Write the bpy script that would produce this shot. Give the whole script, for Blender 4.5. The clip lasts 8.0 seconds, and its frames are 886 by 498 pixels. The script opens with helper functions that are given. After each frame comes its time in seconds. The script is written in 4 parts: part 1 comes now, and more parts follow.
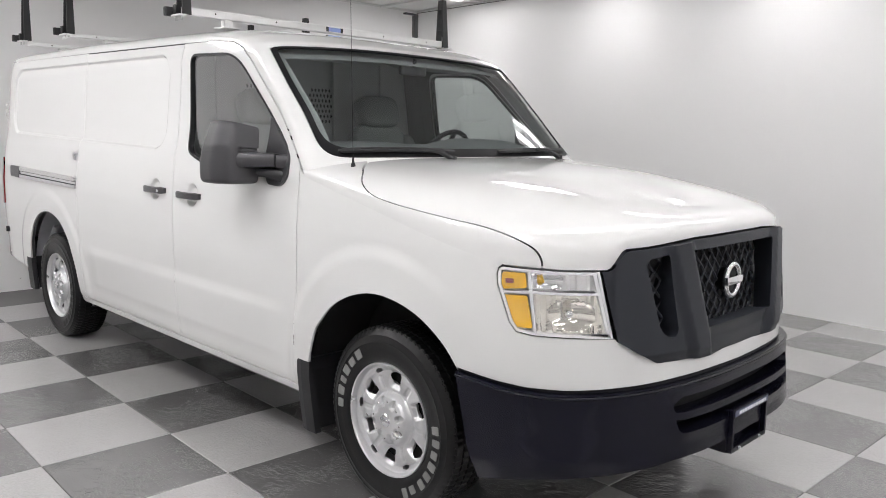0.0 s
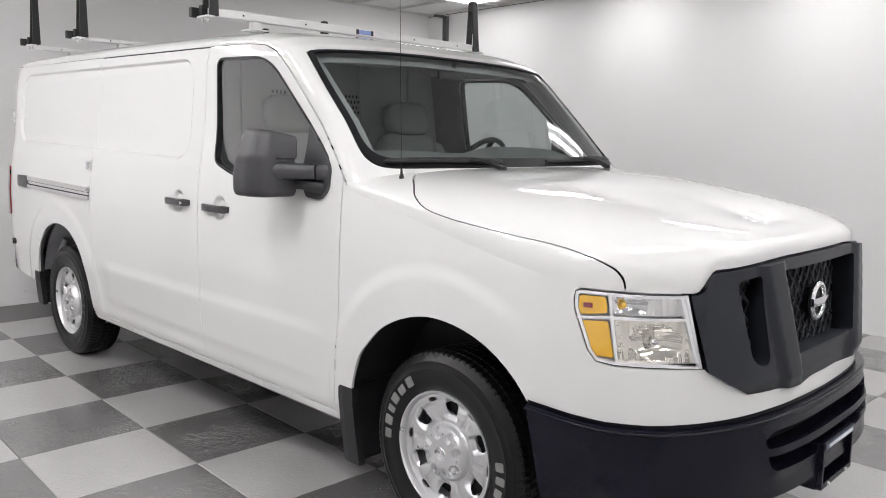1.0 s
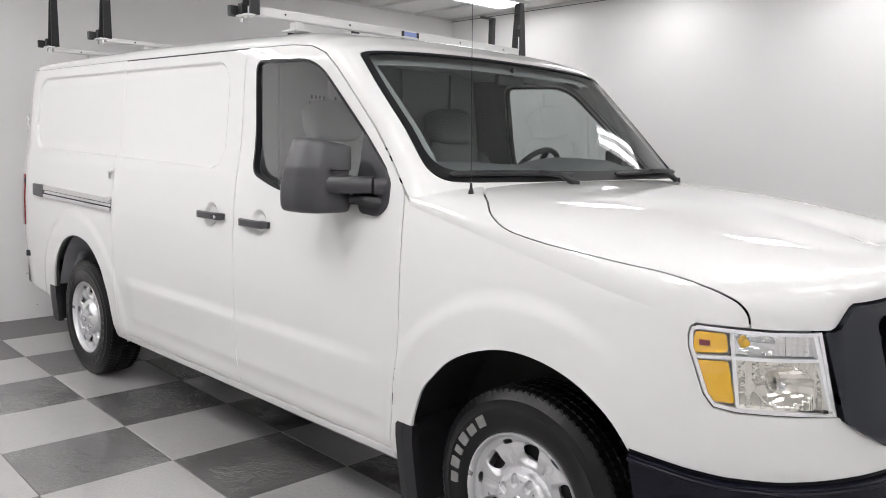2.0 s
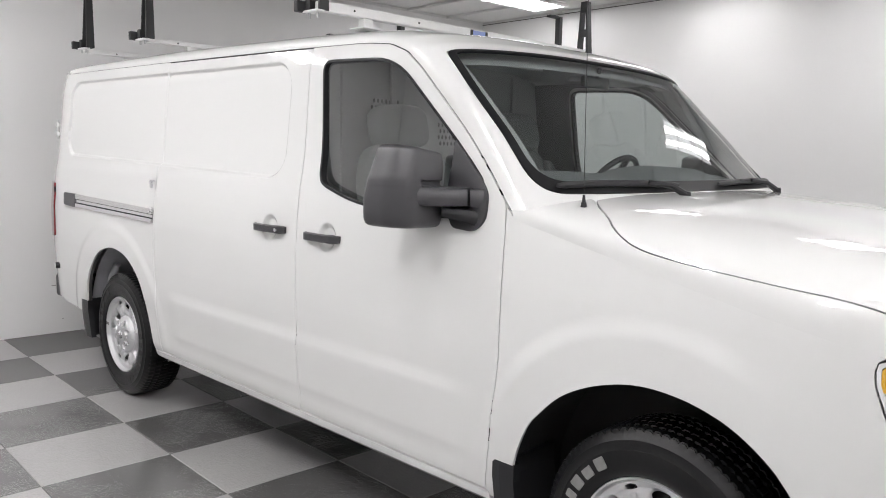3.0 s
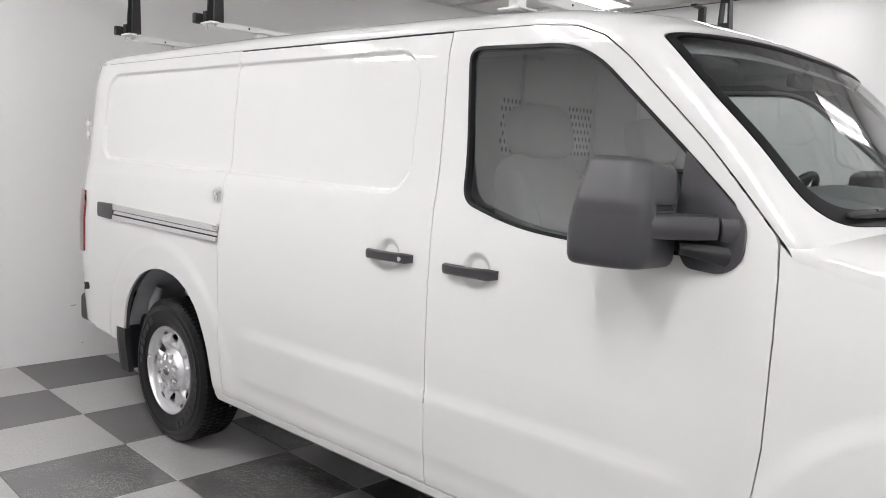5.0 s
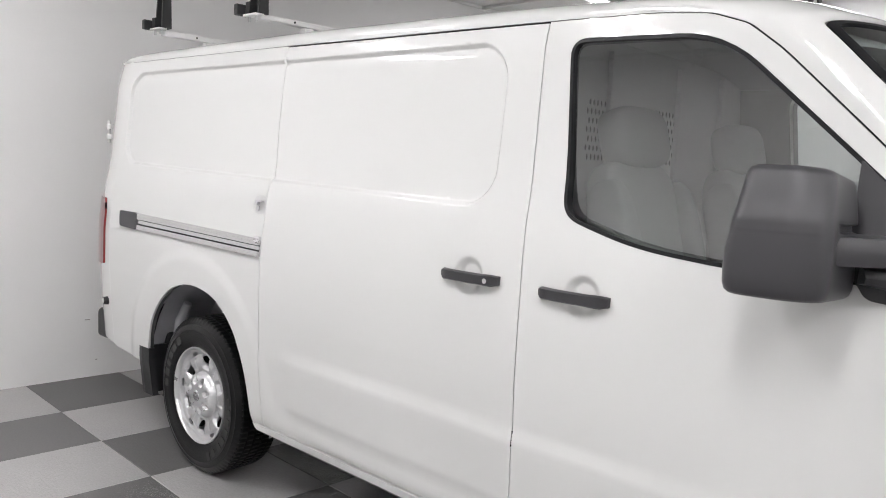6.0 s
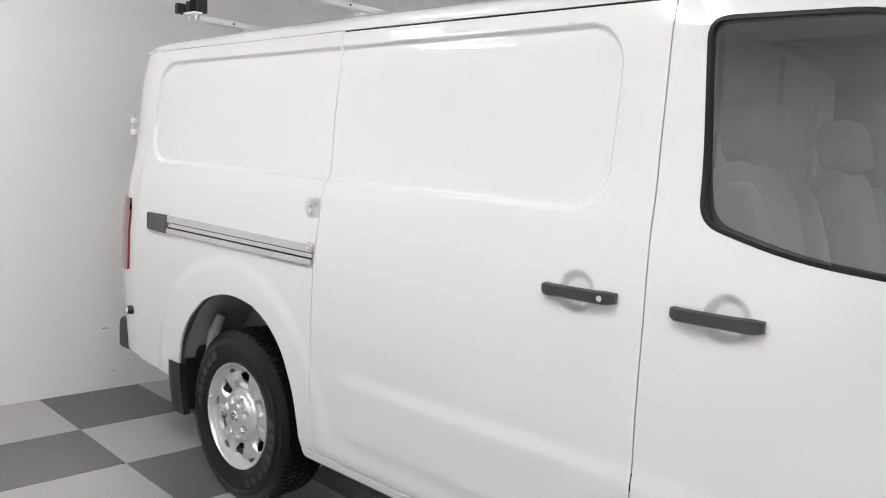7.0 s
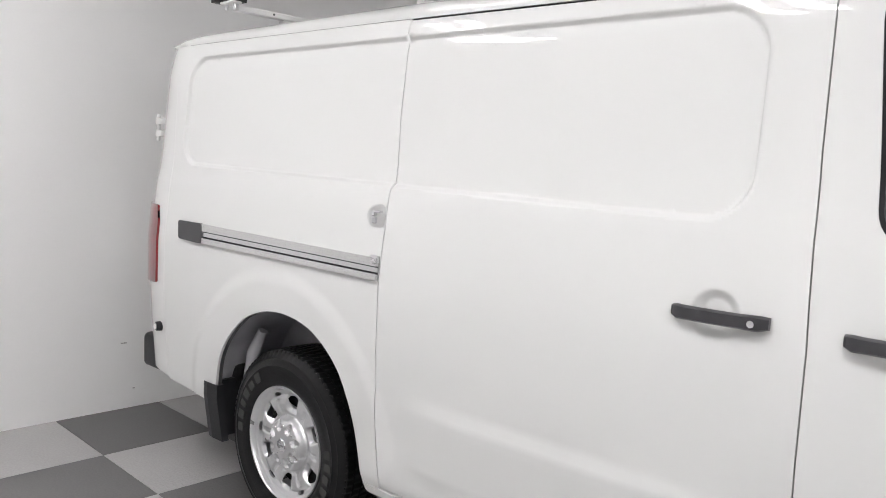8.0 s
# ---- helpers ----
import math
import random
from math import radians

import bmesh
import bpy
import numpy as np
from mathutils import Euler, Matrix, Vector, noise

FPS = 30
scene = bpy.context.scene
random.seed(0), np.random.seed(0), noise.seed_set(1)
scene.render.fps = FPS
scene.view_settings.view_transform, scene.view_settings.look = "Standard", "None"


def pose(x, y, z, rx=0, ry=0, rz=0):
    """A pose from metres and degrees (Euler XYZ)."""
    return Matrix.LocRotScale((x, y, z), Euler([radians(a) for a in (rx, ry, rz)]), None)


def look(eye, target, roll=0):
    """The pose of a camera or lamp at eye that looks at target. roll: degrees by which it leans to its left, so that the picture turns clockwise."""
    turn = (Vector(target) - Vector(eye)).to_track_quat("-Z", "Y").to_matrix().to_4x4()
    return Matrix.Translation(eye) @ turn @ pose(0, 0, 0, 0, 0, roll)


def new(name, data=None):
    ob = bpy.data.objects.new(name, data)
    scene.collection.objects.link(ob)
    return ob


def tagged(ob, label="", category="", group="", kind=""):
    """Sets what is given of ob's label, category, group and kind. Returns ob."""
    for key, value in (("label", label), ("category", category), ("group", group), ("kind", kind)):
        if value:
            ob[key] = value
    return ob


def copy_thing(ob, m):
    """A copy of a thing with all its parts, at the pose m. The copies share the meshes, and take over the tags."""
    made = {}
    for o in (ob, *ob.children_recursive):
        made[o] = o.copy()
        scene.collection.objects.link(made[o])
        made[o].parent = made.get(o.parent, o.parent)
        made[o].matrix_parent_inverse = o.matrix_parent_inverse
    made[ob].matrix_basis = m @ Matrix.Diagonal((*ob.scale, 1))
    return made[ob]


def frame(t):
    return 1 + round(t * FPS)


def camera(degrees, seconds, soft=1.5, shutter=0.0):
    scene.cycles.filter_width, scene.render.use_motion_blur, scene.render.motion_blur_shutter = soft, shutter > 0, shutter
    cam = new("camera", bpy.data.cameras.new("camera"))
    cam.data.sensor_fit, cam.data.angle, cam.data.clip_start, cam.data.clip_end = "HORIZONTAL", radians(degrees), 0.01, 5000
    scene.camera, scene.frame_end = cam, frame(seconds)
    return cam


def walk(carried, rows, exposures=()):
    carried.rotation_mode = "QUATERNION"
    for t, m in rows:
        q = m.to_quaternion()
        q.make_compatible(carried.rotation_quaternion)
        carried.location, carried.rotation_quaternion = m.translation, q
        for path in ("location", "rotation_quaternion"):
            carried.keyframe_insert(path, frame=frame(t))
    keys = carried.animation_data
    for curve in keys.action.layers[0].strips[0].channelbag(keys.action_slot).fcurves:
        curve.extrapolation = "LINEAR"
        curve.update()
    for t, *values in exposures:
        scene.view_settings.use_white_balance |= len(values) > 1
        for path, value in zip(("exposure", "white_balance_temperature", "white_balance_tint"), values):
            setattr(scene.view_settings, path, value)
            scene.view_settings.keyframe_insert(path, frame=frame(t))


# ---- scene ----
cam = camera(59.2, 8.0, soft=.95)
PATH = [
    (0, (2.301, -2.953, 1.539), (0.904, -1.552, 1.249), 1.1),
    (0.5, (2.137, -2.984, 1.55), (0.745, -1.576, 1.265), 1.0),
    (1, (1.952, -2.951, 1.551), (0.564, -1.538, 1.274), 1.0),
    (1.5, (1.747, -2.895, 1.561), (0.357, -1.482, 1.292), 1.2),
    (3, (1.092, -2.935, 1.556), (-0.308, -1.527, 1.313), 1.3),
    (3.5, (0.827, -2.892, 1.563), (-0.57, -1.481, 1.323), 1.4),
    (4, (0.614, -2.902, 1.556), (-0.774, -1.481, 1.32), 1.7),
    (4.5, (0.38, -2.911, 1.556), (-0.997, -1.479, 1.324), 2.0),
    (6, (-0.314, -2.847, 1.542), (-1.682, -1.401, 1.337), 2.7),
    (6.5, (-0.525, -2.859, 1.538), (-1.889, -1.41, 1.336), 2.9),
    (7, (-0.763, -2.804, 1.526), (-2.124, -1.352, 1.32), 2.9),
    (7.5, (-0.977, -2.78, 1.531), (-2.328, -1.32, 1.318), 2.7),
    (8, (-1.193, -2.792, 1.528), (-2.536, -1.325, 1.32), 2.5),
]
walk(cam, [(t, look(eye, target, roll)) for t, eye, target, roll in PATH])


# ---- world and light ----
world = bpy.data.worlds.new("world")
scene.world = world
world.use_nodes = True
world.node_tree.nodes["Background"].inputs[0].default_value = (.9, .93, 1, 1)
world.node_tree.nodes["Background"].inputs[1].default_value = .05
LAMP = 11.2


# ---- materials ----
def material(name, color=(.5, .5, .5), rough=.5, metal=0.0, coat=0.0, coat_rough=.03, spec=.5, emit=None, strength=0.0,
             var=0.0, var_scale=6.0, grain=0.0, grain_scale=250.0, bump=0.0, bump_scale=200.0, rough_var=0.0, stretch=(1, 1, 1), island=0.0):
    """A surface with variation at two scales: broad patches (var) and fine grain, with a fine relief (bump)."""
    m = bpy.data.materials.new(name)
    m.use_nodes = True
    n, l = m.node_tree.nodes, m.node_tree.links
    b = n["Principled BSDF"]
    b.inputs["Base Color"].default_value = (*color, 1)
    b.inputs["Roughness"].default_value = rough
    b.inputs["Metallic"].default_value = metal
    b.inputs["Coat Weight"].default_value = coat
    b.inputs["Coat Roughness"].default_value = coat_rough
    b.inputs["Specular IOR Level"].default_value = spec
    if emit:
        b.inputs["Emission Color"].default_value = (*emit, 1)
        b.inputs["Emission Strength"].default_value = strength
    if not (var or grain or bump or rough_var or island):
        return m
    co = n.new("ShaderNodeTexCoord")
    mp = n.new("ShaderNodeMapping")
    mp.inputs["Scale"].default_value = stretch
    l.new(co.outputs["Object"], mp.inputs["Vector"])

    def noise_tex(scale, detail=4):
        t = n.new("ShaderNodeTexNoise")
        t.inputs["Scale"].default_value, t.inputs["Detail"].default_value = scale, detail
        l.new(mp.outputs["Vector"], t.inputs["Vector"])
        return t.outputs["Fac"]

    def math_node(op, a, c):
        k = n.new("ShaderNodeMath")
        k.operation = op
        for i, v in enumerate((a, c)):
            if isinstance(v, (int, float)):
                k.inputs[i].default_value = v
            else:
                l.new(v, k.inputs[i])
        return k.outputs[0]

    broad = noise_tex(var_scale)
    fine = noise_tex(grain_scale, 2)
    f = math_node("ADD", 1 - var / 2 - grain / 2, math_node("ADD", math_node("MULTIPLY", broad, var), math_node("MULTIPLY", fine, grain)))
    if island:
        info = n.new("ShaderNodeObjectInfo")
        f = math_node("MULTIPLY", f, math_node("ADD", 1 - island / 2, math_node("MULTIPLY", info.outputs["Random"], island)))
    mix = n.new("ShaderNodeMix")
    mix.data_type, mix.blend_type = "RGBA", "MULTIPLY"
    mix.inputs["Factor"].default_value = 1
    mix.inputs["A"].default_value = (*color, 1)
    cmb = n.new("ShaderNodeCombineColor")
    for i in range(3):
        l.new(f, cmb.inputs[i])
    l.new(cmb.outputs[0], mix.inputs["B"])
    l.new(mix.outputs["Result"], b.inputs["Base Color"])
    if rough_var:
        l.new(math_node("ADD", rough - rough_var / 2, math_node("MULTIPLY", broad, rough_var)), b.inputs["Roughness"])
    if bump:
        bp = n.new("ShaderNodeBump")
        bp.inputs["Strength"].default_value, bp.inputs["Distance"].default_value = bump, .002
        l.new(noise_tex(bump_scale, 2), bp.inputs["Height"])
        l.new(bp.outputs["Normal"], b.inputs["Normal"])
    return m


def pane_material(name, tint, gloss=1.0):
    """Thin glass: a tinted clear sheet with a mirror film by Fresnel."""
    m = bpy.data.materials.new(name)
    m.use_nodes = True
    n, l = m.node_tree.nodes, m.node_tree.links
    n.remove(n["Principled BSDF"])
    clear, mirror, mix, fr = n.new("ShaderNodeBsdfTransparent"), n.new("ShaderNodeBsdfGlossy"), n.new("ShaderNodeMixShader"), n.new("ShaderNodeLayerWeight")
    power, scale = n.new("ShaderNodeMath"), n.new("ShaderNodeMath")
    clear.inputs[0].default_value = (*tint, 1)
    mirror.inputs["Roughness"].default_value = .01
    fr.inputs["Blend"].default_value = .5
    power.operation, power.inputs[1].default_value = "POWER", 5
    scale.operation, scale.inputs[1].default_value, scale.inputs[2].default_value = "MULTIPLY_ADD", .9, .07 * gloss
    l.new(fr.outputs["Facing"], power.inputs[0])
    l.new(power.outputs[0], scale.inputs[0])
    l.new(scale.outputs[0], mix.inputs[0])
    l.new(clear.outputs[0], mix.inputs[1])
    l.new(mirror.outputs[0], mix.inputs[2])
    l.new(mix.outputs[0], n["Material Output"].inputs[0])
    return m


def tile_material():
    """Glossy vinyl-faced garage tile in two greys: a hard film over a leathery relief, smoother in worn patches."""
    mats = []
    for name, c in (("tile_light", .38), ("tile_dark", .11)):
        m = material(name, (c, c * .977, c * .968), rough=.55, spec=.3, coat=1.0, coat_rough=.05, var=.16, var_scale=3.5, grain=.30, grain_scale=90, rough_var=.06, island=.14)
        n, l = m.node_tree.nodes, m.node_tree.links
        b = n["Principled BSDF"]

        def node(kind, **values):
            k = n.new("ShaderNode" + kind)
            for key, v in values.items():
                k.inputs[key].default_value = v
            return k

        geo, mp = n.new("ShaderNodeNewGeometry"), node("Mapping", Scale=(1, 2.1, 1), Rotation=(0, 0, .5))
        l.new(geo.outputs["Position"], mp.inputs["Vector"])
        pits, fleck, worn = node("TexNoise", Scale=26.0, Detail=4.0, Distortion=1.6), node("TexNoise", Scale=120.0, Detail=2.0), node("TexNoise", Scale=2.6, Detail=3.0, Roughness=.6)
        l.new(mp.outputs["Vector"], pits.inputs["Vector"])
        l.new(mp.outputs["Vector"], fleck.inputs["Vector"])
        l.new(geo.outputs["Position"], worn.inputs["Vector"])
        flat, mask = node("MapRange"), node("MapRange")
        flat.interpolation_type = mask.interpolation_type = "SMOOTHSTEP"
        for k, lo, hi, v0, v1 in ((flat, .40, .60, 0, 1), (mask, .40, .62, .25, 1.0)):
            k.inputs["From Min"].default_value, k.inputs["From Max"].default_value = lo, hi
            k.inputs["To Min"].default_value, k.inputs["To Max"].default_value = v0, v1
        l.new(pits.outputs["Fac"], flat.inputs["Value"])
        l.new(worn.outputs["Fac"], mask.inputs["Value"])
        add, mix, bp = n.new("ShaderNodeMath"), n.new("ShaderNodeMath"), node("Bump", Strength=1.0, Distance=.0013)
        add.operation, add.inputs[2].default_value = "MULTIPLY_ADD", 0
        add.inputs[1].default_value = .35
        l.new(fleck.outputs["Fac"], add.inputs[0])
        l.new(flat.outputs["Result"], add.inputs[2])
        mix.operation = "MULTIPLY"
        l.new(add.outputs[0], mix.inputs[0])
        l.new(mask.outputs["Result"], mix.inputs[1])
        l.new(mix.outputs[0], bp.inputs["Height"])
        l.new(bp.outputs["Normal"], b.inputs["Coat Normal"])
        soft = node("Bump", Strength=.12, Distance=.0030)
        l.new(mix.outputs[0], soft.inputs["Height"])
        l.new(soft.outputs["Normal"], b.inputs["Normal"])
        # the glossy coat thins towards the back wall
        axes, coat_ramp = n.new("ShaderNodeSeparateXYZ"), node("MapRange")
        l.new(geo.outputs["Position"], axes.inputs[0])
        for key, v in (("From Min", -5.2), ("From Max", -3.4), ("To Min", .25), ("To Max", 1.0)):
            coat_ramp.inputs[key].default_value = v
        l.new(axes.outputs["X"], coat_ramp.inputs["Value"])
        l.new(coat_ramp.outputs["Result"], b.inputs["Coat Weight"])
        b.inputs["Coat IOR"].default_value = 2.5
        mats.append(m)
    return mats


PAINT = material("van_paint", (.69, .69, .68), rough=.45, spec=.15, coat=1.0, coat_rough=.018, var=.012, var_scale=2.0, grain=.01, grain_scale=60)
BLACK = material("black_plastic", (.017, .017, .019), rough=.42, spec=.35, var=.15, var_scale=9, bump=.12, bump_scale=700, rough_var=.12)
GREY_PLASTIC = material("grey_plastic", (.040, .039, .043), rough=.33, var=.14, var_scale=8, bump=.2, bump_scale=900, rough_var=.1)
GRILLE = material("grille_plastic", (.018, .020, .026), rough=.40, spec=.35, var=.06, var_scale=8, bump=.12, bump_scale=900, rough_var=.04)
BUMPER = material("bumper_plastic", (.005, .005, .011), rough=.25, spec=.25, var=.06, var_scale=5, bump=.05, bump_scale=900, rough_var=.03)
RUBBER = material("seal_rubber", (.009, .009, .010), rough=.45, spec=.25, var=.2, var_scale=20)
TYRE = material("tyre_rubber", (.004, .004, .0045), rough=.34, spec=.30, var=.3, var_scale=10, bump=.15, bump_scale=500, rough_var=.2)
LETTER = material("tyre_letter_white", (.20, .20, .195), rough=.6, var=.5, var_scale=40)
LETTER_DULL = material("tyre_letter_dull", (.035, .035, .034), rough=.6, var=.4, var_scale=40)
STEEL = material("wheel_silver", (.60, .60, .61), rough=.29, metal=.68, var=.12, var_scale=12, rough_var=.10)
CHROME = material("chrome", (.75, .75, .77), rough=.09, metal=1.0, rough_var=.05, var=.04)
RAIL_METAL = material("rail_metal", (.62, .62, .62), rough=.25, metal=.8, var=.1, var_scale=15, rough_var=.1, stretch=(.1, 4, 8))
DARK = material("underbody", (.012, .012, .013), rough=.75, var=.4, var_scale=6)
LINER = material("arch_liner", (.012, .012, .013), rough=.8, var=.5, var_scale=7, bump=.3, bump_scale=60)
LINER_GREY = material("arch_inner_metal", (.42, .42, .44), rough=.6, var=.45, var_scale=9)
AMBER = material("amber_lens", (.88, .50, .025), rough=.12, coat=1, var=.08, var_scale=60)
REFLECTOR = material("lamp_reflector", (.85, .85, .85), rough=.07, metal=.95, coat=.5, var=.25, var_scale=14, bump=.3, bump_scale=60)
BOWL = material("lamp_bowl", (.88, .85, .78), rough=.07, metal=.95, coat=.5, var=.2, var_scale=25, bump=.5, bump_scale=38)
BEZEL = material("lamp_bezel", (.86, .86, .87), rough=.2, metal=0, coat=.8, var=.08, var_scale=30)
RED = material("tail_lens", (.20, .012, .015), rough=.12, coat=1, var=.1, var_scale=60)
SEAT = material("seat_cloth", (.20, .21, .207), rough=.85, var=.15, var_scale=10, grain=.08, grain_scale=160)
TRIM = material("cab_trim", (.13, .13, .132), rough=.7, var=.12, var_scale=8, bump=.2, bump_scale=500)
TRIM_LIGHT = material("cab_headliner", (.34, .343, .343), rough=.9, var=.08, var_scale=5, grain=.1, grain_scale=300)
DASH = material("dash_plastic", (.15, .155, .16), rough=.6, var=.12, var_scale=8, bump=.3, bump_scale=500)
PERF = material("partition_metal", (.36, .36, .36), rough=.5, metal=.2, var=.1, var_scale=6)
RACK = material("rack_white", (.78, .78, .77), rough=.4, var=.06, var_scale=8, grain=.05, grain_scale=90)
RACK_BLACK = material("rack_black", (.016, .016, .017), rough=.45, var=.2, var_scale=15, bump=.2, bump_scale=400)
ZINC = material("zinc", (.6, .6, .6), rough=.3, metal=.9, var=.1, var_scale=30)
NAVY = material("navy_strip", (.025, .03, .075), rough=.35, var=.1, var_scale=40)
BLUE = material("blue_print", (.28, .36, .70), rough=.4, var=.1, var_scale=40)
WALL = material("wall_paint", (.83, .825, .82), rough=.42, var=.035, var_scale=.9, grain=.03, grain_scale=120, bump=.12, bump_scale=160, rough_var=.12)
CEIL = material("ceiling_board", (.80, .80, .79), rough=.85, var=.04, var_scale=2, grain=.14, grain_scale=180, bump=.4, bump_scale=220)
CEIL_GRID = material("ceiling_rail", (.72, .72, .71), rough=.45, var=.05)
LIT = material("lamp_diffuser", (.9, .9, .9), rough=.5, emit=(1.0, .983, .997), strength=LAMP * 1.6, var=.02)
LIT_BOOSTED = material("lamp_diffuser_boosted", (.9, .9, .9), rough=.5, emit=(1.0, .983, .997), strength=LAMP * 4.6, var=.02)
GLOW = material("lamp_glow", (.9, .9, .9), rough=.5, emit=(1.0, .983, .997), strength=LAMP * .2, var=.02)
GAP_SHADE = material("gap_shade", (.10, .10, .10), rough=.6, var=.15, var_scale=6)
GLASS_SIDE = pane_material("side_glass", (.78, .82, .81), 3.6)
GLASS_FRONT = pane_material("front_glass", (.83, .88, .87), 1.3)
LENS = pane_material("lamp_lens", (.95, .95, .95))
TILE_LIGHT, TILE_DARK = tile_material()
PRINT = material("plate_print", (.75, .76, .8), rough=.4, var=.1, var_scale=60)
SMUDGE = material("wall_mark", (.35, .34, .33), rough=.7, var=.3, var_scale=80)


# ---- shape of the van's skin: x forward from the front axle, z up, right side at negative y ----
def smooth(e0, e1, x):
    k = np.clip((x - e0) / (e1 - e0), 0, 1)
    return k * k * (3 - 2 * k)


PROFILE = [(.28, .93), (.36, .945), (.42, .965), (.6, .98), (.7, .99), (.9, 1.0), (1.13, .999), (1.27, .986), (1.395, .966),
           (1.46, .948), (1.53, .932), (1.62, .919), (1.92, .902), (2.0, .882), (2.1, .85)]
REAR_PROFILE = [(z, y) for z, y in PROFILE if z < 1.3] + [(1.40, .968), (1.455, .955), (1.53, .942), (1.70, .924), (1.92, .902), (2.0, .882), (2.1, .85)]
_z = np.linspace(.2, 2.2, 801)
_w = np.interp(_z, [p[0] for p in PROFILE], [p[1] for p in PROFILE])
_k = np.hanning(21)
_w = np.convolve(np.pad(_w, 10, "edge"), _k / _k.sum(), "valid")


_r = np.interp(_z, [p[0] for p in REAR_PROFILE], [p[1] for p in REAR_PROFILE])
_r = np.convolve(np.pad(_r, 10, "edge"), _k / _k.sum(), "valid")


def width(z):
    return np.interp(z, _z, _w)


def rear_width(z):
    return np.interp(z, _z, _r)


def corner_table(n, lx, ly):
    th = np.linspace(0, 1, 4001) ** 2 * (math.pi / 4)
    th = np.concatenate([th, math.pi / 2 - th[::-1][1:]])
    sx, cy = np.sin(th) ** (2 / n), np.cos(th) ** (2 / n)
    arc = np.concatenate([[0], np.cumsum(np.hypot(np.diff(lx * sx), np.diff(ly * cy)))])
    return arc, sx, cy


NOSE = corner_table(3.0, 1.0, 1.0)
TAIL = corner_table(2.3, .33, .20)
A_TIP, A_TAIL = float(NOSE[0][-1]), -4.60


def skin(a, z, off=0.0):
    """The wall of the body: a runs along the side, round the nose (a > 0) and round the tail (a < -4.60)."""
    a, z = np.broadcast_arrays(np.asarray(a, float), np.asarray(z, float))
    w = width(z) + smooth(-1.35, -2.1, a) * (rear_width(z) - width(z))
    w = w + relief(a, z) + off
    L = 1.01 - .12 * (z - .76) + off
    an = np.clip(a, 0, A_TIP)
    sx, cy = np.interp(an, NOSE[0], NOSE[1]), np.interp(an, NOSE[0], NOSE[2])
    x, y = np.where(a > 0, L * sx, a), np.where(a > 0, -w * cy, -w)
    s = np.clip(A_TAIL - a, 0, None)
    st = np.clip(s, 0, TAIL[0][-1])
    tx, ty = np.interp(st, TAIL[0], TAIL[1]), np.interp(st, TAIL[0], TAIL[2])
    x = np.where(s > 0, A_TAIL - (.33 + off) * tx, x)
    y = np.where(s > 0, -(w - .20) - .20 * ty + np.clip(s - TAIL[0][-1], 0, None), y)
    return np.stack([x, y, z], -1)


def box_dist(x, z, x0, x1, z0, z1, r):
    qx, qz = np.abs(x - (x0 + x1) / 2) - (x1 - x0) / 2 + r, np.abs(z - (z0 + z1) / 2) - (z1 - z0) / 2 + r
    return np.hypot(np.maximum(qx, 0), np.maximum(qz, 0)) + np.minimum(np.maximum(qx, qz), 0) - r


def relief(a, z):
    """Pressed shapes of the side: sunk panels, wheel flares, the low swage and the finger bowls."""
    d = np.zeros_like(a)
    zs = z + .026 * (a + 3.2)                       # the panel runs slightly down towards the front at its foot
    zt = z + .012 * (a + 3.2)
    zz = np.where(z > 1.7, zt - 1.965, zs - 1.455)
    inside = box_dist(a, np.where(z > 1.7, 1.965 + zz, 1.455 + zz), -4.555, -1.90, 1.455, 1.968, .13)
    d -= .017 * smooth(.002, -.016, inside)
    for cx, cz in ((-3.71, .42), (0.0, .42)):
        r = np.hypot(a - cx, z - cz)
        d += (.013 if cx == 0 else .010) * smooth(.695, .625, r) * smooth(.30, .55, z) * (smooth(.50, .05, a) if cx == 0 else 1)
    sw = smooth(-3.02, -2.85, a) * smooth(-.62, -.85, a)
    d += .0075 * sw * smooth(.765, .715, z) * smooth(.47, .525, z)
    for cx, cz in ((-1.952, 1.206), (-1.522, 1.20)):
        r = np.hypot(a - cx, z - cz)
        d -= .016 * smooth(.064, .034, r)
    return d


def z_top(a, e0=.70, e1=.63):
    """Height at which the wall passes into the hood sheet."""
    a = np.asarray(a, float)
    cy = np.interp(np.clip(a, 0, A_TIP), NOSE[0], NOSE[2])
    return np.interp(a, [-.7, -.55, .6, .8], [1.37, 1.35, 1.10, 1.092]) + .07 * smooth(e0, e1, cy) + .024 * smooth(.66, .25, cy)


HOOD_N = 3.2


def hood(a, q):
    """The top of the nose: q runs from the wall's top edge (0) to the middle of the hood (1)."""
    a, q = np.broadcast_arrays(np.asarray(a, float), np.asarray(q, float))
    e = skin(a, z_top(a))
    ph = np.clip(q, 0, 1) * math.pi / 2
    f, g = np.cos(ph) ** (2 / HOOD_N), np.sin(ph) ** (2 / HOOD_N)
    cx = e[..., 0] - .25 * smooth(.15, 1.0, e[..., 0])
    cz = 1.40 - .1183 * cx - .0967 * cx ** 2 - .004 * cx ** 3 + .012 * smooth(-.2, .3, cx) * smooth(.85, .45, cx)
    ez = e[..., 2] + (z_top(a, .92, .42) - e[..., 2]) * smooth(0, .30, np.minimum(q, 2 - q))
    return np.stack([e[..., 0] + (cx - e[..., 0]) * (1 - f), e[..., 1] * f, ez + (cz - ez) * g], -1)


# the greenhouse: edge line (x, z) on the side and middle line (x, z), matched
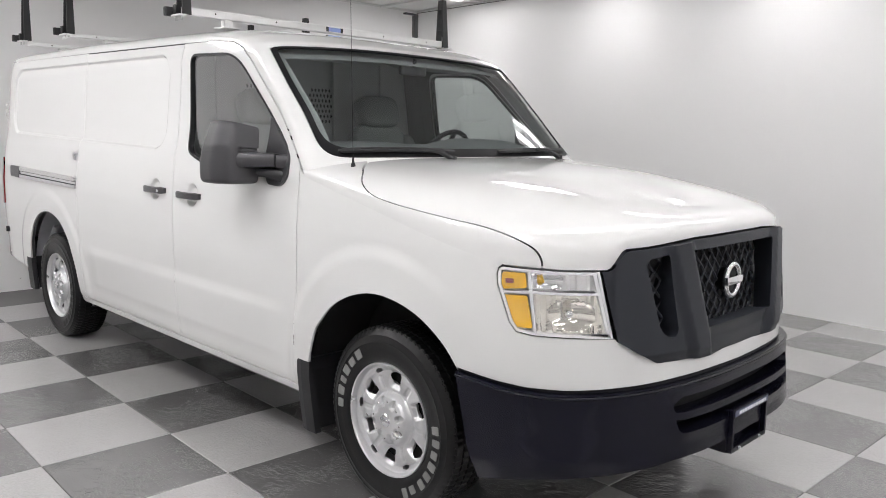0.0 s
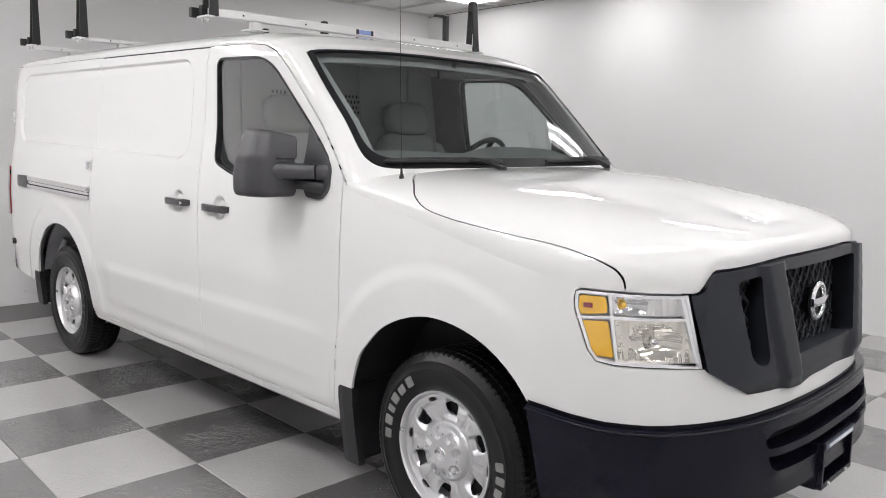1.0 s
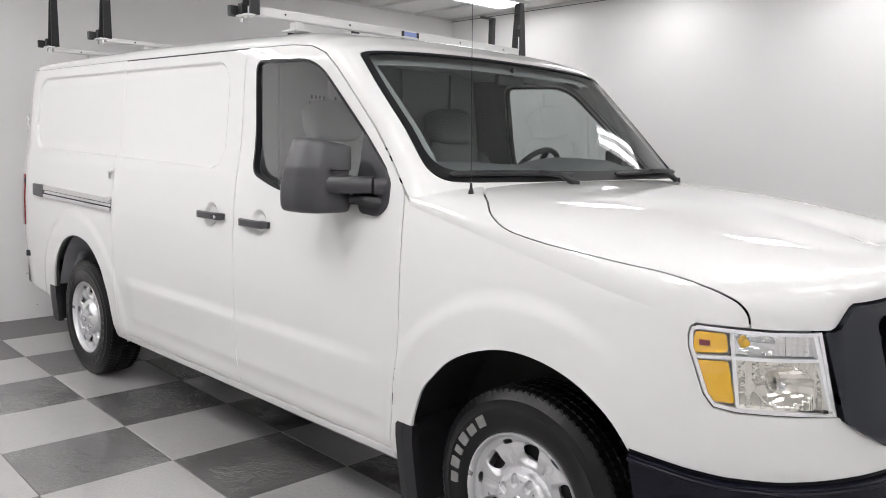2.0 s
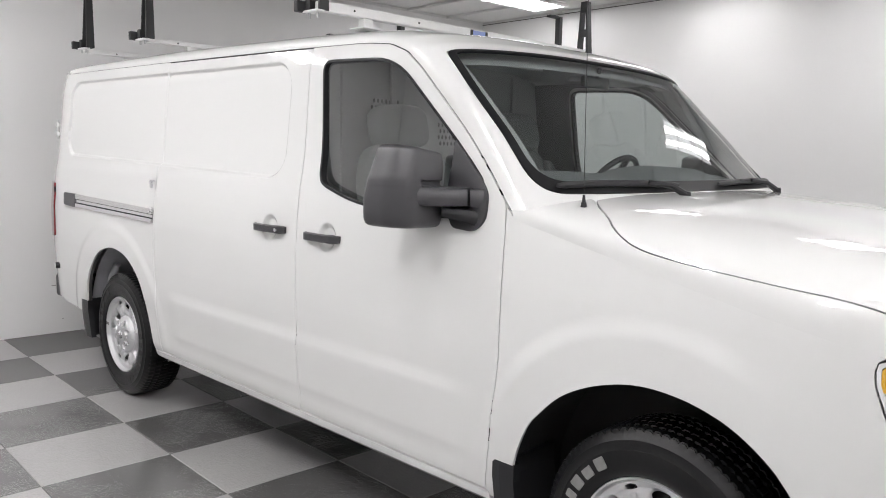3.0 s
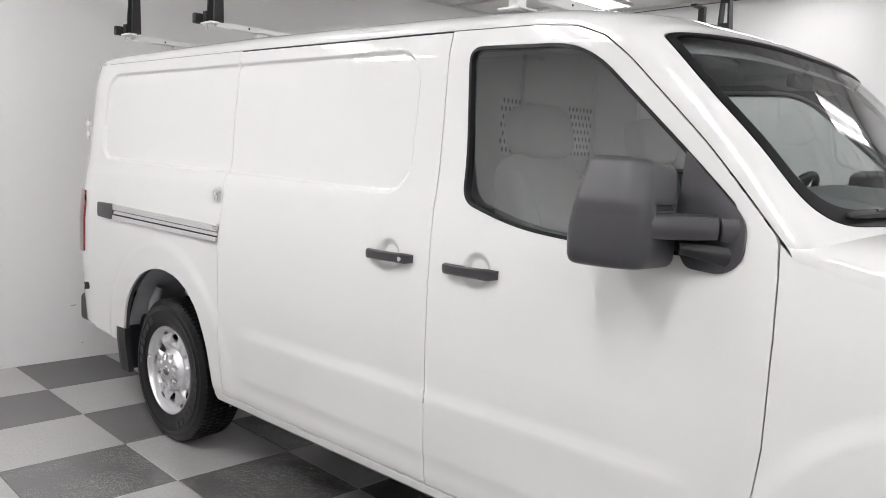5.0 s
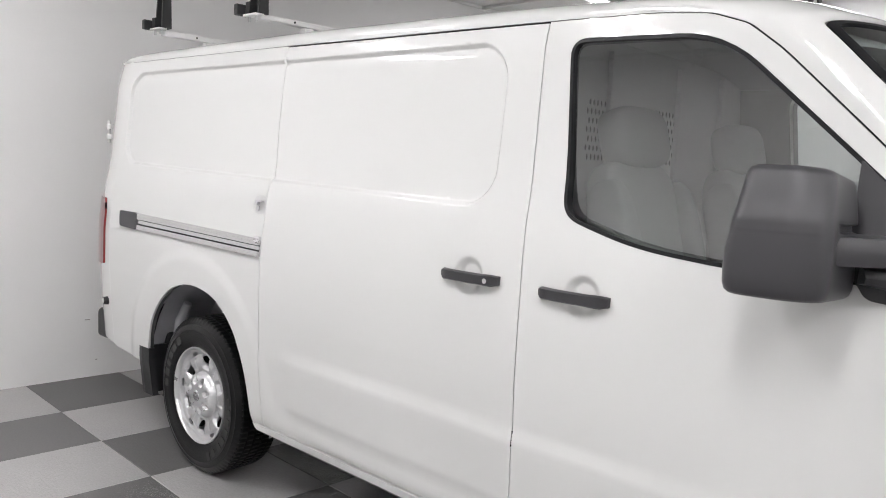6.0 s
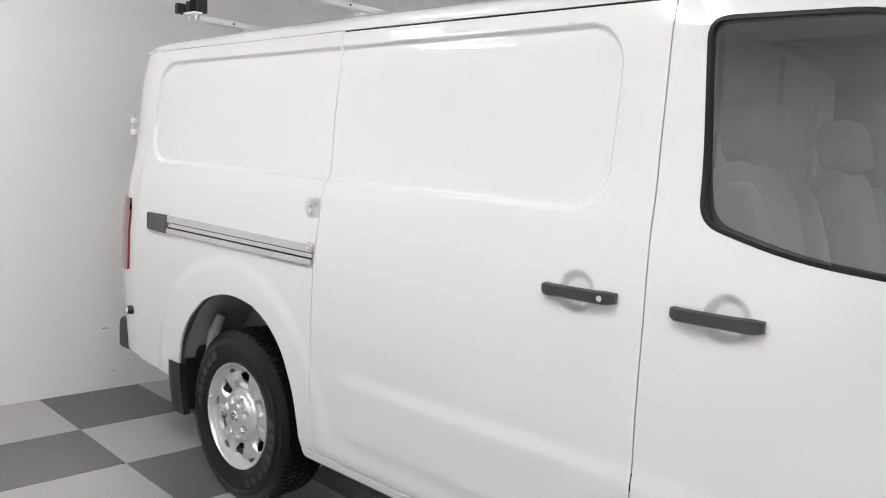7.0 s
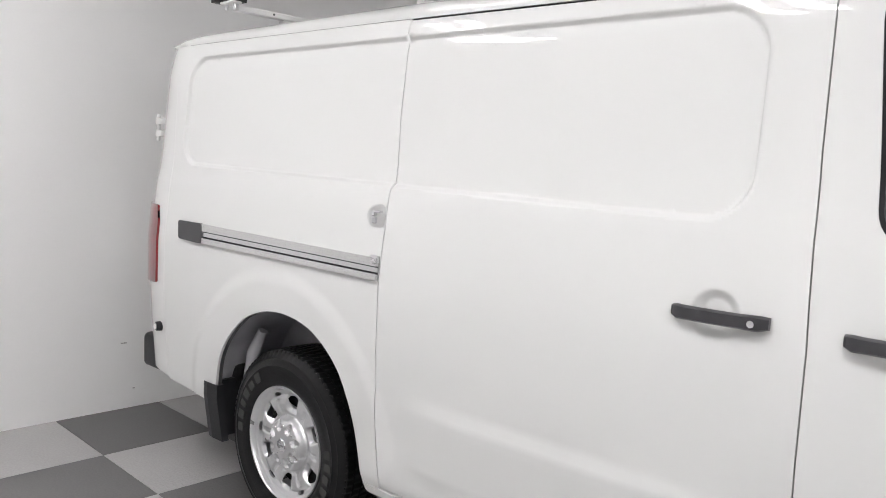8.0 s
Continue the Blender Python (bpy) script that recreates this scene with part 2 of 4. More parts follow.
EDGE = [(-.576, 1.40), (-.806, 1.637), (-1.054, 1.870), (-1.146, 1.940), (-1.252, 1.977), (-1.41, 1.993), (-1.8, 2.004), (-3.2, 2.03), (-4.5, 2.045), (-4.80, 2.045)]
MID = [(-.33, 1.40), (-.54, 1.64), (-.775, 1.875), (-.89, 1.978), (-1.03, 2.03), (-1.3, 2.075), (-1.8, 2.105), (-3.2, 2.132), (-4.6, 2.132), (-4.94, 2.09)]
_T = np.linspace(-.4, 9, 1881)


def _line(rows, i):
    v = np.interp(_T, range(len(rows)), [r[i] for r in rows]) + np.minimum(_T, 0) * (rows[1][i] - rows[0][i])
    k = np.hanning(121)
    p = np.concatenate([2 * v[0] - v[60:0:-1], v, 2 * v[-1] - v[-2:-62:-1]])
    return np.convolve(p, k / k.sum(), "valid")


EX, EZ, MX, MZ = _line(EDGE, 0), _line(EDGE, 1), _line(MID, 0), _line(MID, 1)


def top(t, q):
    """Windscreen and roof: t runs from the cowl over the screen to the tail, q from the door's seam (0) to the middle (1)."""
    t, q = np.broadcast_arrays(np.asarray(t, float), np.asarray(q, float))
    ex, ez, mx, mz = (np.interp(t, _T, v) for v in (EX, EZ, MX, MZ))
    n = np.interp(t, [0, 3, 6, 7], [2.5, 2.8, 3.0, 3.4])
    ph = np.clip(q, 0, 1) * math.pi / 2
    f, g = np.cos(ph) ** (2 / n), np.sin(ph) ** (2 / n)
    tail = .034 * smooth(8.4, 9.0, t)
    return np.stack([ex + (mx - ex) * g, -(width(ez) - .004 - tail) * f, ez + (mz - ez) * g], -1)


# ---- mesh helpers ----
from mathutils.geometry import delaunay_2d_cdt


def mesh_object(name, verts, faces, mats, parent=None, label="", normals=None, smooth=True, slots=None):
    me = bpy.data.meshes.new(name)
    me.from_pydata([tuple(v) for v in verts], [], [tuple(int(i) for i in f) for f in faces])
    for m in (mats if isinstance(mats, (list, tuple)) else [mats]):
        me.materials.append(m)
    me.polygons.foreach_set("use_smooth", [smooth] * len(me.polygons))
    if slots is not None:
        me.polygons.foreach_set("material_index", slots)
    me.update()
    if normals is not None:
        me.normals_split_custom_set_from_vertices([tuple(n) for n in normals])
    ob = new(name, me)
    ob.parent = parent
    if label:
        tagged(ob, label)
    return ob


def part(name, bm, mat, parent=None, label="", smooth=False):
    """Links a bmesh as one mesh object under a thing or a part."""
    me = bpy.data.meshes.new(name)
    bmesh.ops.recalc_face_normals(bm, faces=bm.faces)
    bm.to_mesh(me)
    bm.free()
    for m in (mat if isinstance(mat, (list, tuple)) else [mat]):
        me.materials.append(m)
    if smooth:
        me.polygons.foreach_set("use_smooth", [True] * len(me.polygons))
        me.set_sharp_from_angle(angle=radians(38))
    ob = new(name, me)
    ob.parent = parent
    if label:
        tagged(ob, label)
    return ob


def thing(name, label, category, group="", kind="", at=(0, 0, 0)):
    ob = new(name)
    ob.location = at
    ob.empty_display_size = .2
    return tagged(ob, label, category, group, kind)


def add_box(bm, x0, x1, y0, y1, z0, z1, bevel=.004, segs=2, m=None, slot=0):
    before = set(bm.faces)
    r = bmesh.ops.create_cube(bm, size=1.0)
    vs = r["verts"]
    bmesh.ops.scale(bm, vec=(abs(x1 - x0), abs(y1 - y0), abs(z1 - z0)), verts=vs)
    bmesh.ops.translate(bm, vec=((x0 + x1) / 2, (y0 + y1) / 2, (z0 + z1) / 2), verts=vs)
    if m is not None:
        bmesh.ops.transform(bm, matrix=m, verts=vs)
    if bevel:
        es = list({e for v in vs for e in v.link_edges})
        bmesh.ops.bevel(bm, geom=es, offset=bevel, segments=segs, profile=.6, affect="EDGES")
    for f in set(bm.faces) - before:
        f.material_index = slot
    return bm


def box_bm(*args, **kw):
    return add_box(bmesh.new(), *args, **kw)


def add_cyl(bm, p0, p1, r0, r1=None, n=16, caps=True, slot=0):
    p0, p1 = Vector(p0), Vector(p1)
    r1 = r0 if r1 is None else r1
    q = (p1 - p0).to_track_quat("Z", "Y")
    rings = []
    for p, r in ((p0, r0), (p1, r1)):
        rings.append([bm.verts.new(p + q @ Vector((r * math.cos(2 * math.pi * i / n), r * math.sin(2 * math.pi * i / n), 0))) for i in range(n)])
    for i in range(n):
        f = bm.faces.new((rings[0][i], rings[0][(i + 1) % n], rings[1][(i + 1) % n], rings[1][i]))
        f.material_index = slot
    if caps:
        for ring in (rings[0][::-1], rings[1]):
            bm.faces.new(ring).material_index = slot
    return bm


def add_tube(bm, pts, r, n=8, slot=0):
    """A round bar along a line of points."""
    pts = [Vector(p) for p in pts]
    rings = []
    for i, p in enumerate(pts):
        d = (pts[min(i + 1, len(pts) - 1)] - pts[max(i - 1, 0)]).normalized()
        q = d.to_track_quat("Z", "Y")
        rr = r[i] if isinstance(r, (list, tuple)) else r
        rings.append([bm.verts.new(p + q @ Vector((rr * math.cos(2 * math.pi * k / n), rr * math.sin(2 * math.pi * k / n), 0))) for k in range(n)])
    for i in range(len(rings) - 1):
        a, b = rings[i], rings[i + 1]
        best = min(range(n), key=lambda s: (a[0].co - b[s].co).length)
        b = rings[i + 1] = b[best:] + b[:best]
        for k in range(n):
            bm.faces.new((a[k], a[(k + 1) % n], b[(k + 1) % n], b[k])).material_index = slot
    bm.faces.new(rings[0][::-1])
    bm.faces.new(rings[-1])
    return bm


def lathe(bm, profile, n=64, axis="y", slot=0, closed=False):
    """Turns a profile of (radius, along) about the y axis."""
    rings = []
    for r, y in profile:
        rings.append([bm.verts.new((r * math.cos(2 * math.pi * i / n), y, r * math.sin(2 * math.pi * i / n))) for i in range(n)])
    pairs = list(zip(rings, rings[1:])) + ([(rings[-1], rings[0])] if closed else [])
    for a, b in pairs:
        for i in range(n):
            bm.faces.new((a[i], a[(i + 1) % n], b[(i + 1) % n], b[i])).material_index = slot
    return bm


def rounded(pts, radii):
    """A closed outline with its corners rounded by about the given lengths."""
    out, n = [], len(pts)
    for i in range(n):
        p, a, b = np.array(pts[i], float), np.array(pts[i - 1], float), np.array(pts[(i + 1) % n], float)
        r = radii[i] if isinstance(radii, (list, tuple)) else radii
        if r <= 0:
            out.append(tuple(p))
            continue
        la, lb = np.linalg.norm(a - p), np.linalg.norm(b - p)
        s, e = p + (a - p) / la * min(r, .48 * la), p + (b - p) / lb * min(r, .48 * lb)
        for k in np.linspace(0, 1, 7):
            out.append(tuple((1 - k) ** 2 * s + 2 * k * (1 - k) * p + k * k * e))
    return out


def resample(poly, du, dv):
    out = []
    for a, b in zip(poly, poly[1:] + poly[:1]):
        n = max(1, int(math.ceil(math.hypot((b[0] - a[0]) / du, (b[1] - a[1]) / dv) - .05)))
        out += [(a[0] + (b[0] - a[0]) * k / n, a[1] + (b[1] - a[1]) * k / n) for k in range(n)]
    return out


def grown(poly, d):
    """The outline moved outward by d (inward: minus)."""
    p = np.array(poly, float)
    nxt, prv = np.roll(p, -1, 0), np.roll(p, 1, 0)
    area = np.sum(p[:, 0] * nxt[:, 1] - nxt[:, 0] * p[:, 1])
    t = nxt - prv
    t /= np.maximum(np.linalg.norm(t, axis=1, keepdims=True), 1e-9)
    return [tuple(v) for v in p + d * np.stack([t[:, 1], -t[:, 0]], 1) * (1 if area > 0 else -1)]


def inside(poly, pts):
    p = np.array(poly)
    x, y = pts[:, 0][:, None], pts[:, 1][:, None]
    x0, y0 = p[:, 0], p[:, 1]
    x1, y1 = np.roll(x0, -1), np.roll(y0, -1)
    with np.errstate(divide="ignore", invalid="ignore"):
        hit = ((y0 > y) != (y1 > y)) & (x < (x1 - x0) * (y - y0) / (y1 - y0) + x0)
    return (hit.sum(1) % 2) == 1


def both(fn):
    """A half sheet carried on over the middle: v from 0 to 1 on the right, 1 to 2 on the left."""
    def f(u, v):
        u, v = np.broadcast_arrays(np.asarray(u, float), np.asarray(v, float))
        p = fn(u, np.where(v > 1, 2 - v, v))
        return p * np.stack([np.ones_like(v), np.where(v > 1, -1, 1), np.ones_like(v)], -1)
    return f


def nose(off=0.0):
    """The wall carried on round the nose to the left side: a from 0 to twice A_TIP."""
    def f(a, z):
        a, z = np.broadcast_arrays(np.asarray(a, float), np.asarray(z, float))
        p = skin(np.where(a > A_TIP, 2 * A_TIP - a, a), z, off)
        return p * np.stack([np.ones_like(a), np.where(a > A_TIP, -1, 1), np.ones_like(a)], -1)
    return f


def side(off=0.0):
    return lambda a, z: skin(a, z, off)


def panel(name, fn, poly, holes, du, dv, mat, parent, label="", thick=.012, mirror=False, fine=(), ref=None):
    """A pressed sheet: an outline with holes in the sheet's own coordinates, filled finely, bent by fn, with turned-in edges."""
    rims = [resample(list(p), du, dv) for p in [poly] + list(holes)]
    pts, edges = [], []
    for r in rims:
        k = len(pts)
        pts += r
        edges += [(k + i, k + (i + 1) % len(r)) for i in range(len(r))]
    b = np.array(pts)
    g = np.stack(np.meshgrid(np.arange(b[:, 0].min() + du * .5, b[:, 0].max(), du), np.arange(b[:, 1].min() + dv * .5, b[:, 1].max(), dv)), -1).reshape(-1, 2)
    for f in fine:
        if len(f) == 6:
            u0, u1, v0, v1, su, sv = f
            g = g[~((g[:, 0] > u0) & (g[:, 0] < u1) & (g[:, 1] > v0) & (g[:, 1] < v1))]
            g = np.concatenate([g, np.stack(np.meshgrid(np.arange(u0, u1, su), np.arange(v0, v1, sv)), -1).reshape(-1, 2)])
            continue
        cu, cv, r, st = f
        g = g[np.hypot(g[:, 0] - cu, g[:, 1] - cv) > r]
        d = np.stack(np.meshgrid(np.arange(cu - r, cu + r, st), np.arange(cv - r, cv + r, st)), -1).reshape(-1, 2)
        g = np.concatenate([g, d[np.hypot(d[:, 0] - cu, d[:, 1] - cv) <= r]])
    ok = inside(rims[0], g)
    for h in rims[1:]:
        ok &= ~inside(h, g)
    g = g[ok]
    if len(g):
        sc = np.array([du, dv])
        near = np.concatenate([(((c[:, None] - b[None]) / sc) ** 2).sum(-1).min(1) for c in np.array_split(g, max(1, len(g) // 2000))])
        g = g[near > .2]
    pts += [tuple(v) for v in g]
    sc = (1 / du, 1 / dv)
    vs, _, fs, _, _, _ = delaunay_2d_cdt([Vector((p[0] * sc[0], p[1] * sc[1])) for p in pts], edges, [], 0, 1e-5)
    uv = np.array([(v[0] / sc[0], v[1] / sc[1]) for v in vs])
    tri = np.array([f[:] for f in fs])
    c = uv[tri].mean(1)
    ok = inside(rims[0], c)
    for h in rims[1:]:
        ok &= ~inside(h, c)
    tri = tri[ok]
    P = fn(uv[:, 0], uv[:, 1])
    eu, ev = du * .05, dv * .05
    N = np.cross(fn(uv[:, 0] + eu, uv[:, 1]) - fn(uv[:, 0] - eu, uv[:, 1]), fn(uv[:, 0], uv[:, 1] + ev) - fn(uv[:, 0], uv[:, 1] - ev))
    N /= np.maximum(np.linalg.norm(N, axis=1, keepdims=True), 1e-12)
    out = np.array(ref) if ref is not None else P - np.stack([np.clip(P[:, 0], -4.3, .35), np.zeros(len(P)), P[:, 2] - .3 * (P[:, 2] - np.clip(P[:, 2], .85, 1.2))], -1)
    N *= np.where((N * out).sum(1, keepdims=True) < 0, -1, 1)
    if mirror:
        P, N = P * [1, -1, 1], N * [1, -1, 1]
    fn_ = np.cross(P[tri[:, 1]] - P[tri[:, 0]], P[tri[:, 2]] - P[tri[:, 0]])
    flip = (fn_ * N[tri].mean(1)).sum(1) < 0
    tri[flip] = tri[flip][:, ::-1]
    used = np.unique(tri)
    idx = -np.ones(len(P), int)
    idx[used] = np.arange(len(used))
    P, N, tri = P[used], N[used], idx[tri]
    verts, norms, faces = list(P), list(N), [tuple(t) for t in tri]
    if thick:
        seen = {}
        for t in faces:
            for i in range(3):
                seen[(t[i], t[(i + 1) % 3])] = 1
        low = {}
        for i, j in list(seen):
            if (j, i) in seen:
                continue
            q = []
            for v in (i, j):
                if v not in low:
                    low[v] = len(verts)
                    verts += [P[v], P[v] - N[v] * thick]
                    norms += [(0, 0, 0), (0, 0, 0)]
                q.append(low[v])
            faces.append((q[0] + 1, q[1] + 1, q[1], q[0]))
    return mesh_object(name, verts, faces, mat, parent, label, norms)


def loft(bm, rings, caps=True, slot=0):
    """Joins closed rings of points into a skin."""
    vs = [[bm.verts.new(p) for p in r] for r in rings]
    n = len(vs[0])
    for a, b in zip(vs, vs[1:]):
        for i in range(n):
            bm.faces.new((a[i], a[(i + 1) % n], b[(i + 1) % n], b[i])).material_index = slot
    if caps:
        bm.faces.new(vs[0][::-1]).material_index = slot
        bm.faces.new(vs[-1]).material_index = slot
    return bm


def pillow(bm, c, half, n=4.0, bulge=.5, m=None, seg=20):
    """A padded block: a rounded box with softened edges."""
    rings = []
    for i in range(seg + 1):
        ph = -math.pi / 2 + math.pi * i / seg
        k, h = abs(math.cos(ph)) ** (2 / n), math.copysign(abs(math.sin(ph)) ** (2 / n), ph)
        ring = []
        for j in range(32):
            th = 2 * math.pi * j / 32
            x, y = (math.copysign(abs(f(th)) ** (2 / n), f(th)) for f in (math.cos, math.sin))
            p = Vector((c[0] + half[0] * x * max(k, .02), c[1] + half[1] * y * max(k, .02), c[2] + half[2] * h))
            ring.append(m @ p if m else p)
        rings.append(ring)
    return loft(bm, rings)


def circle(cx, cz, r, n=24, rz=None):
    return [(cx + r * math.cos(2 * math.pi * i / n), cz + (rz or r) * math.sin(2 * math.pi * i / n)) for i in range(n)]


def spline(pts, k=6):
    """A smooth open line through the given points."""
    p = np.array(pts, float)
    p = np.vstack([2 * p[0] - p[1], p, 2 * p[-1] - p[-2]])
    out = []
    for i in range(1, len(p) - 2):
        for t in np.arange(k) / k:
            a, b, c, d = p[i - 1:i + 3]
            out.append(tuple(.5 * (2 * b + (c - a) * t + (2 * a - 5 * b + 4 * c - d) * t * t + (3 * b - a - 3 * c + d) * t ** 3)))
    return out + [tuple(p[-2])]


# ---- room ----
ROOM = pose(-1.36, -1.23, 0, 0, 0, -2.0)   # origin on a joint crossing of the floor, two degrees off the van's line
TILE = .6096
R_BACK, R_FRONT, R_LEFT, R_RIGHT, HIGH = -4.33, 6.4, 5.38, -3.95, 3.12


def room_box(name, x0, x1, y0, y1, z0, z1, mat, label, kind="structure", category="wall", bevel=0.0):
    ob = part(name, box_bm(x0, x1, y0, y1, z0, z1, bevel=bevel), mat)
    ob.matrix_world = ROOM
    return tagged(ob, label, category, kind=kind)


room_box("wall_back", R_BACK - .15, R_BACK, R_RIGHT - .15, R_LEFT + .15, -.05, HIGH + .1, WALL, "plain white painted wall behind the van")
room_box("wall_far_side", R_BACK, R_FRONT, R_LEFT, R_LEFT + .15, -.05, HIGH + .1, WALL, "long white painted wall beside the van")
room_box("wall_near_side", R_BACK, R_FRONT, R_RIGHT - .15, R_RIGHT, -.05, HIGH + .1, WALL, "unseen white painted wall facing the van, set close to bounce light")
room_box("wall_front", R_FRONT, R_FRONT + .15, R_RIGHT - .15, R_LEFT + .15, -.05, HIGH + .1, WALL, "plain white painted wall ahead of the van")
room_box("trim_far_side", R_BACK, R_FRONT, R_LEFT - .005, R_LEFT - .0005, HIGH - .008, HIGH - .001, GAP_SHADE, "thin dark strip standing for the shadow gap under the ceiling", category="trim")


def ceiling_mesh():
    """Suspended boards lying in thin rails."""
    bm = bmesh.new()
    add_box(bm, R_BACK - .1, R_FRONT + .1, R_RIGHT - .1, R_LEFT + .1, HIGH + .03, HIGH + .10, bevel=0, slot=0)
    x = R_BACK
    while x < R_FRONT:
        add_box(bm, x - .012, x + .012, R_RIGHT, R_LEFT, HIGH, HIGH + .028, bevel=0, slot=1)
        x += 1.22
    y = R_LEFT
    while y > R_RIGHT:
        add_box(bm, R_BACK, R_FRONT, y - .012, y + .012, HIGH + .001, HIGH + .027, bevel=0, slot=1)
        y -= .61
    return bm


ceiling = part("ceiling", ceiling_mesh(), [CEIL, CEIL_GRID])
ceiling.matrix_world = ROOM
tagged(ceiling, "suspended ceiling of white boards in thin rails", "ceiling", kind="structure")


def ceiling_light(x, y, lx=1.2, ly=.6, lit=LIT):
    ob = thing("ceiling_light", "bright white recessed rectangular ceiling light panel", "ceiling light", "ceiling lights over the van")
    ob.matrix_world = ROOM @ pose(x, y, HIGH)
    bm = bmesh.new()
    for s in (-1, 1):
        add_box(bm, -lx / 2, lx / 2, s * ly / 2 - .015, s * ly / 2 + .015, -.012, .02, bevel=.002, segs=1)
        add_box(bm, s * lx / 2 - .015, s * lx / 2 + .015, -ly / 2 + .016, ly / 2 - .016, -.012, .02, bevel=.002, segs=1)
    part("frame", bm, CEIL_GRID, ob)
    part("diffuser", box_bm(-lx / 2 + .015, lx / 2 - .015, -ly / 2 + .015, ly / 2 - .015, .002, .010, bevel=0), GLOW, ob, "softly glowing white diffuser")
    for s in (-1, 1):
        part("tube_lens", box_bm(s * lx * .24 - .045, s * lx * .24 + .045, -ly / 2 + .03, ly / 2 - .03, -.006, .0015, bevel=0), lit, ob, "bright lens strip under a tube")
    return ob


FAR_ROW, COL = 4.46, [-3.01 + 1.83 * k for k in range(6)]
first = ceiling_light(COL[0], FAR_ROW, .46, 1.2)
for x in COL[1:]:
    copy_thing(first, ROOM @ pose(x, FAR_ROW, HIGH))
for x in COL[3:]:
    copy_thing(first, ROOM @ pose(x, .85, HIGH))
for x in COL[3:5]:
    copy_thing(first, ROOM @ pose(x, 2.65, HIGH))
bright = ceiling_light(COL[0], -1.45, .46, 1.2, LIT_BOOSTED)
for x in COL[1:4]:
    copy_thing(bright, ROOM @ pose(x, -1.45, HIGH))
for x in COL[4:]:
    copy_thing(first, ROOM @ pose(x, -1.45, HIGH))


# ---- van ----
van = thing("cargo_van", "white low-roof cargo van with black grille, parked on tiles", "van")
STEP = .025


def edge_pts(t0, t1, n, dx=0.0, dz=0.0):
    t = np.linspace(t0, t1, n)
    return [(float(np.interp(k, _T, EX)) + dx, float(np.interp(k, _T, EZ)) + dz) for k in t]


SEAM_REAR = [(-3.14, 1.70), (-3.122, 1.47), (-3.126, 1.43), (-3.122, 1.31), (-3.127, 1.15), (-3.126, .72), (-3.122, .392)]
SEAM_MID = [(-1.763, 1.6), (-1.737, 1.15), (-1.739, .70), (-1.755, .392)]
SEAM_FRONT = [(-.632, .392), (-.602, .557), (-.562, .88), (-.558, 1.15), (-.564, 1.30), (-.575, 1.385)]
G = .0020                                   # half a panel gap


def moved(pts, dx):
    return [(x + dx, z) for x, z in pts]


REAR_ARCH = [(-4.165, .53), (-4.13, .647), (-4.053, .763), (-3.942, .86), (-3.85, .905), (-3.761, .93), (-3.67, .938), (-3.594, .932), (-3.52, .918), (-3.454, .892),
             (-3.385, .845), (-3.325, .785), (-3.285, .72), (-3.253, .639), (-3.228, .53), (-3.218, .40)]
FRONT_ARCH = [(-.505, .37), (-.495, .526), (-.437, .67), (-.375, .745), (-.298, .815), (-.205, .866), (-.105, .9), (-.02, .914), (.068, .912), (.15, .897), (.227, .868), (.29, .828),
              (.345, .778), (.378, .735), (.403, .695)]
REAR_ARCH, FRONT_ARCH = spline(REAR_ARCH, 4), spline(FRONT_ARCH, 4)
WINDOW = rounded([(-1.676, 1.941), (-1.205, 1.923), (-.690, 1.467), (-.705, 1.330), (-1.10, 1.326), (-1.39, 1.350), (-1.630, 1.420)], [.06, .13, .02, .02, .1, .12, .06])

t_of = lambda x: float(np.interp(-x, -EX, _T))
T_REAR, T_MID = t_of(-3.14), t_of(-1.770)

quarter = [(-4.60, .47)] + [(-4.60, 1.3), (-4.615, 1.5), (-4.66, 1.9)] + edge_pts(8.78, T_REAR, 60, dz=-.003) + moved(SEAM_REAR, -G) + [(-3.13, .385), (-3.218, .385)] + REAR_ARCH[::-1] + [(-4.17, .44)]
slider = [(x + G, z) for x, z in SEAM_REAR[::-1]] + edge_pts(T_REAR - .0015, T_MID + .0015, 60, dz=-.008) + moved(SEAM_MID, -G)
fdoor = moved(SEAM_MID[::-1], G) + edge_pts(T_MID - .01, .03, 140, dx=-.0025, dz=-.0035) + moved(SEAM_FRONT[::-1], -G)

# windscreen outline on the top sheet
screen = rounded([(.13, .32), (.34, .220), (1.6, .214), (2.78, .243), (2.79, .55), (2.86, 1.0), (2.79, 1.45), (2.78, 1.757), (1.6, 1.786), (.34, 1.780), (.13, 1.68)],
                 [.1, .25, .2, .18, .1, .1, .1, .18, .2, .25, .1])


CUT = [(-.375, .56), (-.30, .45), (-.225, .345), (-.15, .20), (-.07, .115), (.06, .108), (.237, .14), (.374, .165), (.489, .183), (.60, .166), (.69, .105), (.729, .05), (.743, 0.0)]
CUT = [(a, max(q, 0.0)) for a, q in spline(CUT, 5)]
hood_poly = [(a, q) for a, q in CUT] + [(float(a), 0.0) for a in np.linspace(.76, A_TIP, 60)] + [(A_TIP, 2.0)] + [(float(a), 2.0) for a in np.linspace(A_TIP, .76, 60)] + \
    [(a, 2 - q) for a, q in CUT[::-1]] + [(-.37, 1.3), (-.365, 1.0), (-.37, .7)]
fender_top = [(-.535, 0.0)] + [(float(a), 0.0) for a in np.linspace(-.5, .728, 60)] + [(a - .005, max(q - .009, 0)) for a, q in CUT[::-1][1:]] + [(-.45, .60), (-.5, .52), (-.56, .40), (-.57, .2)]

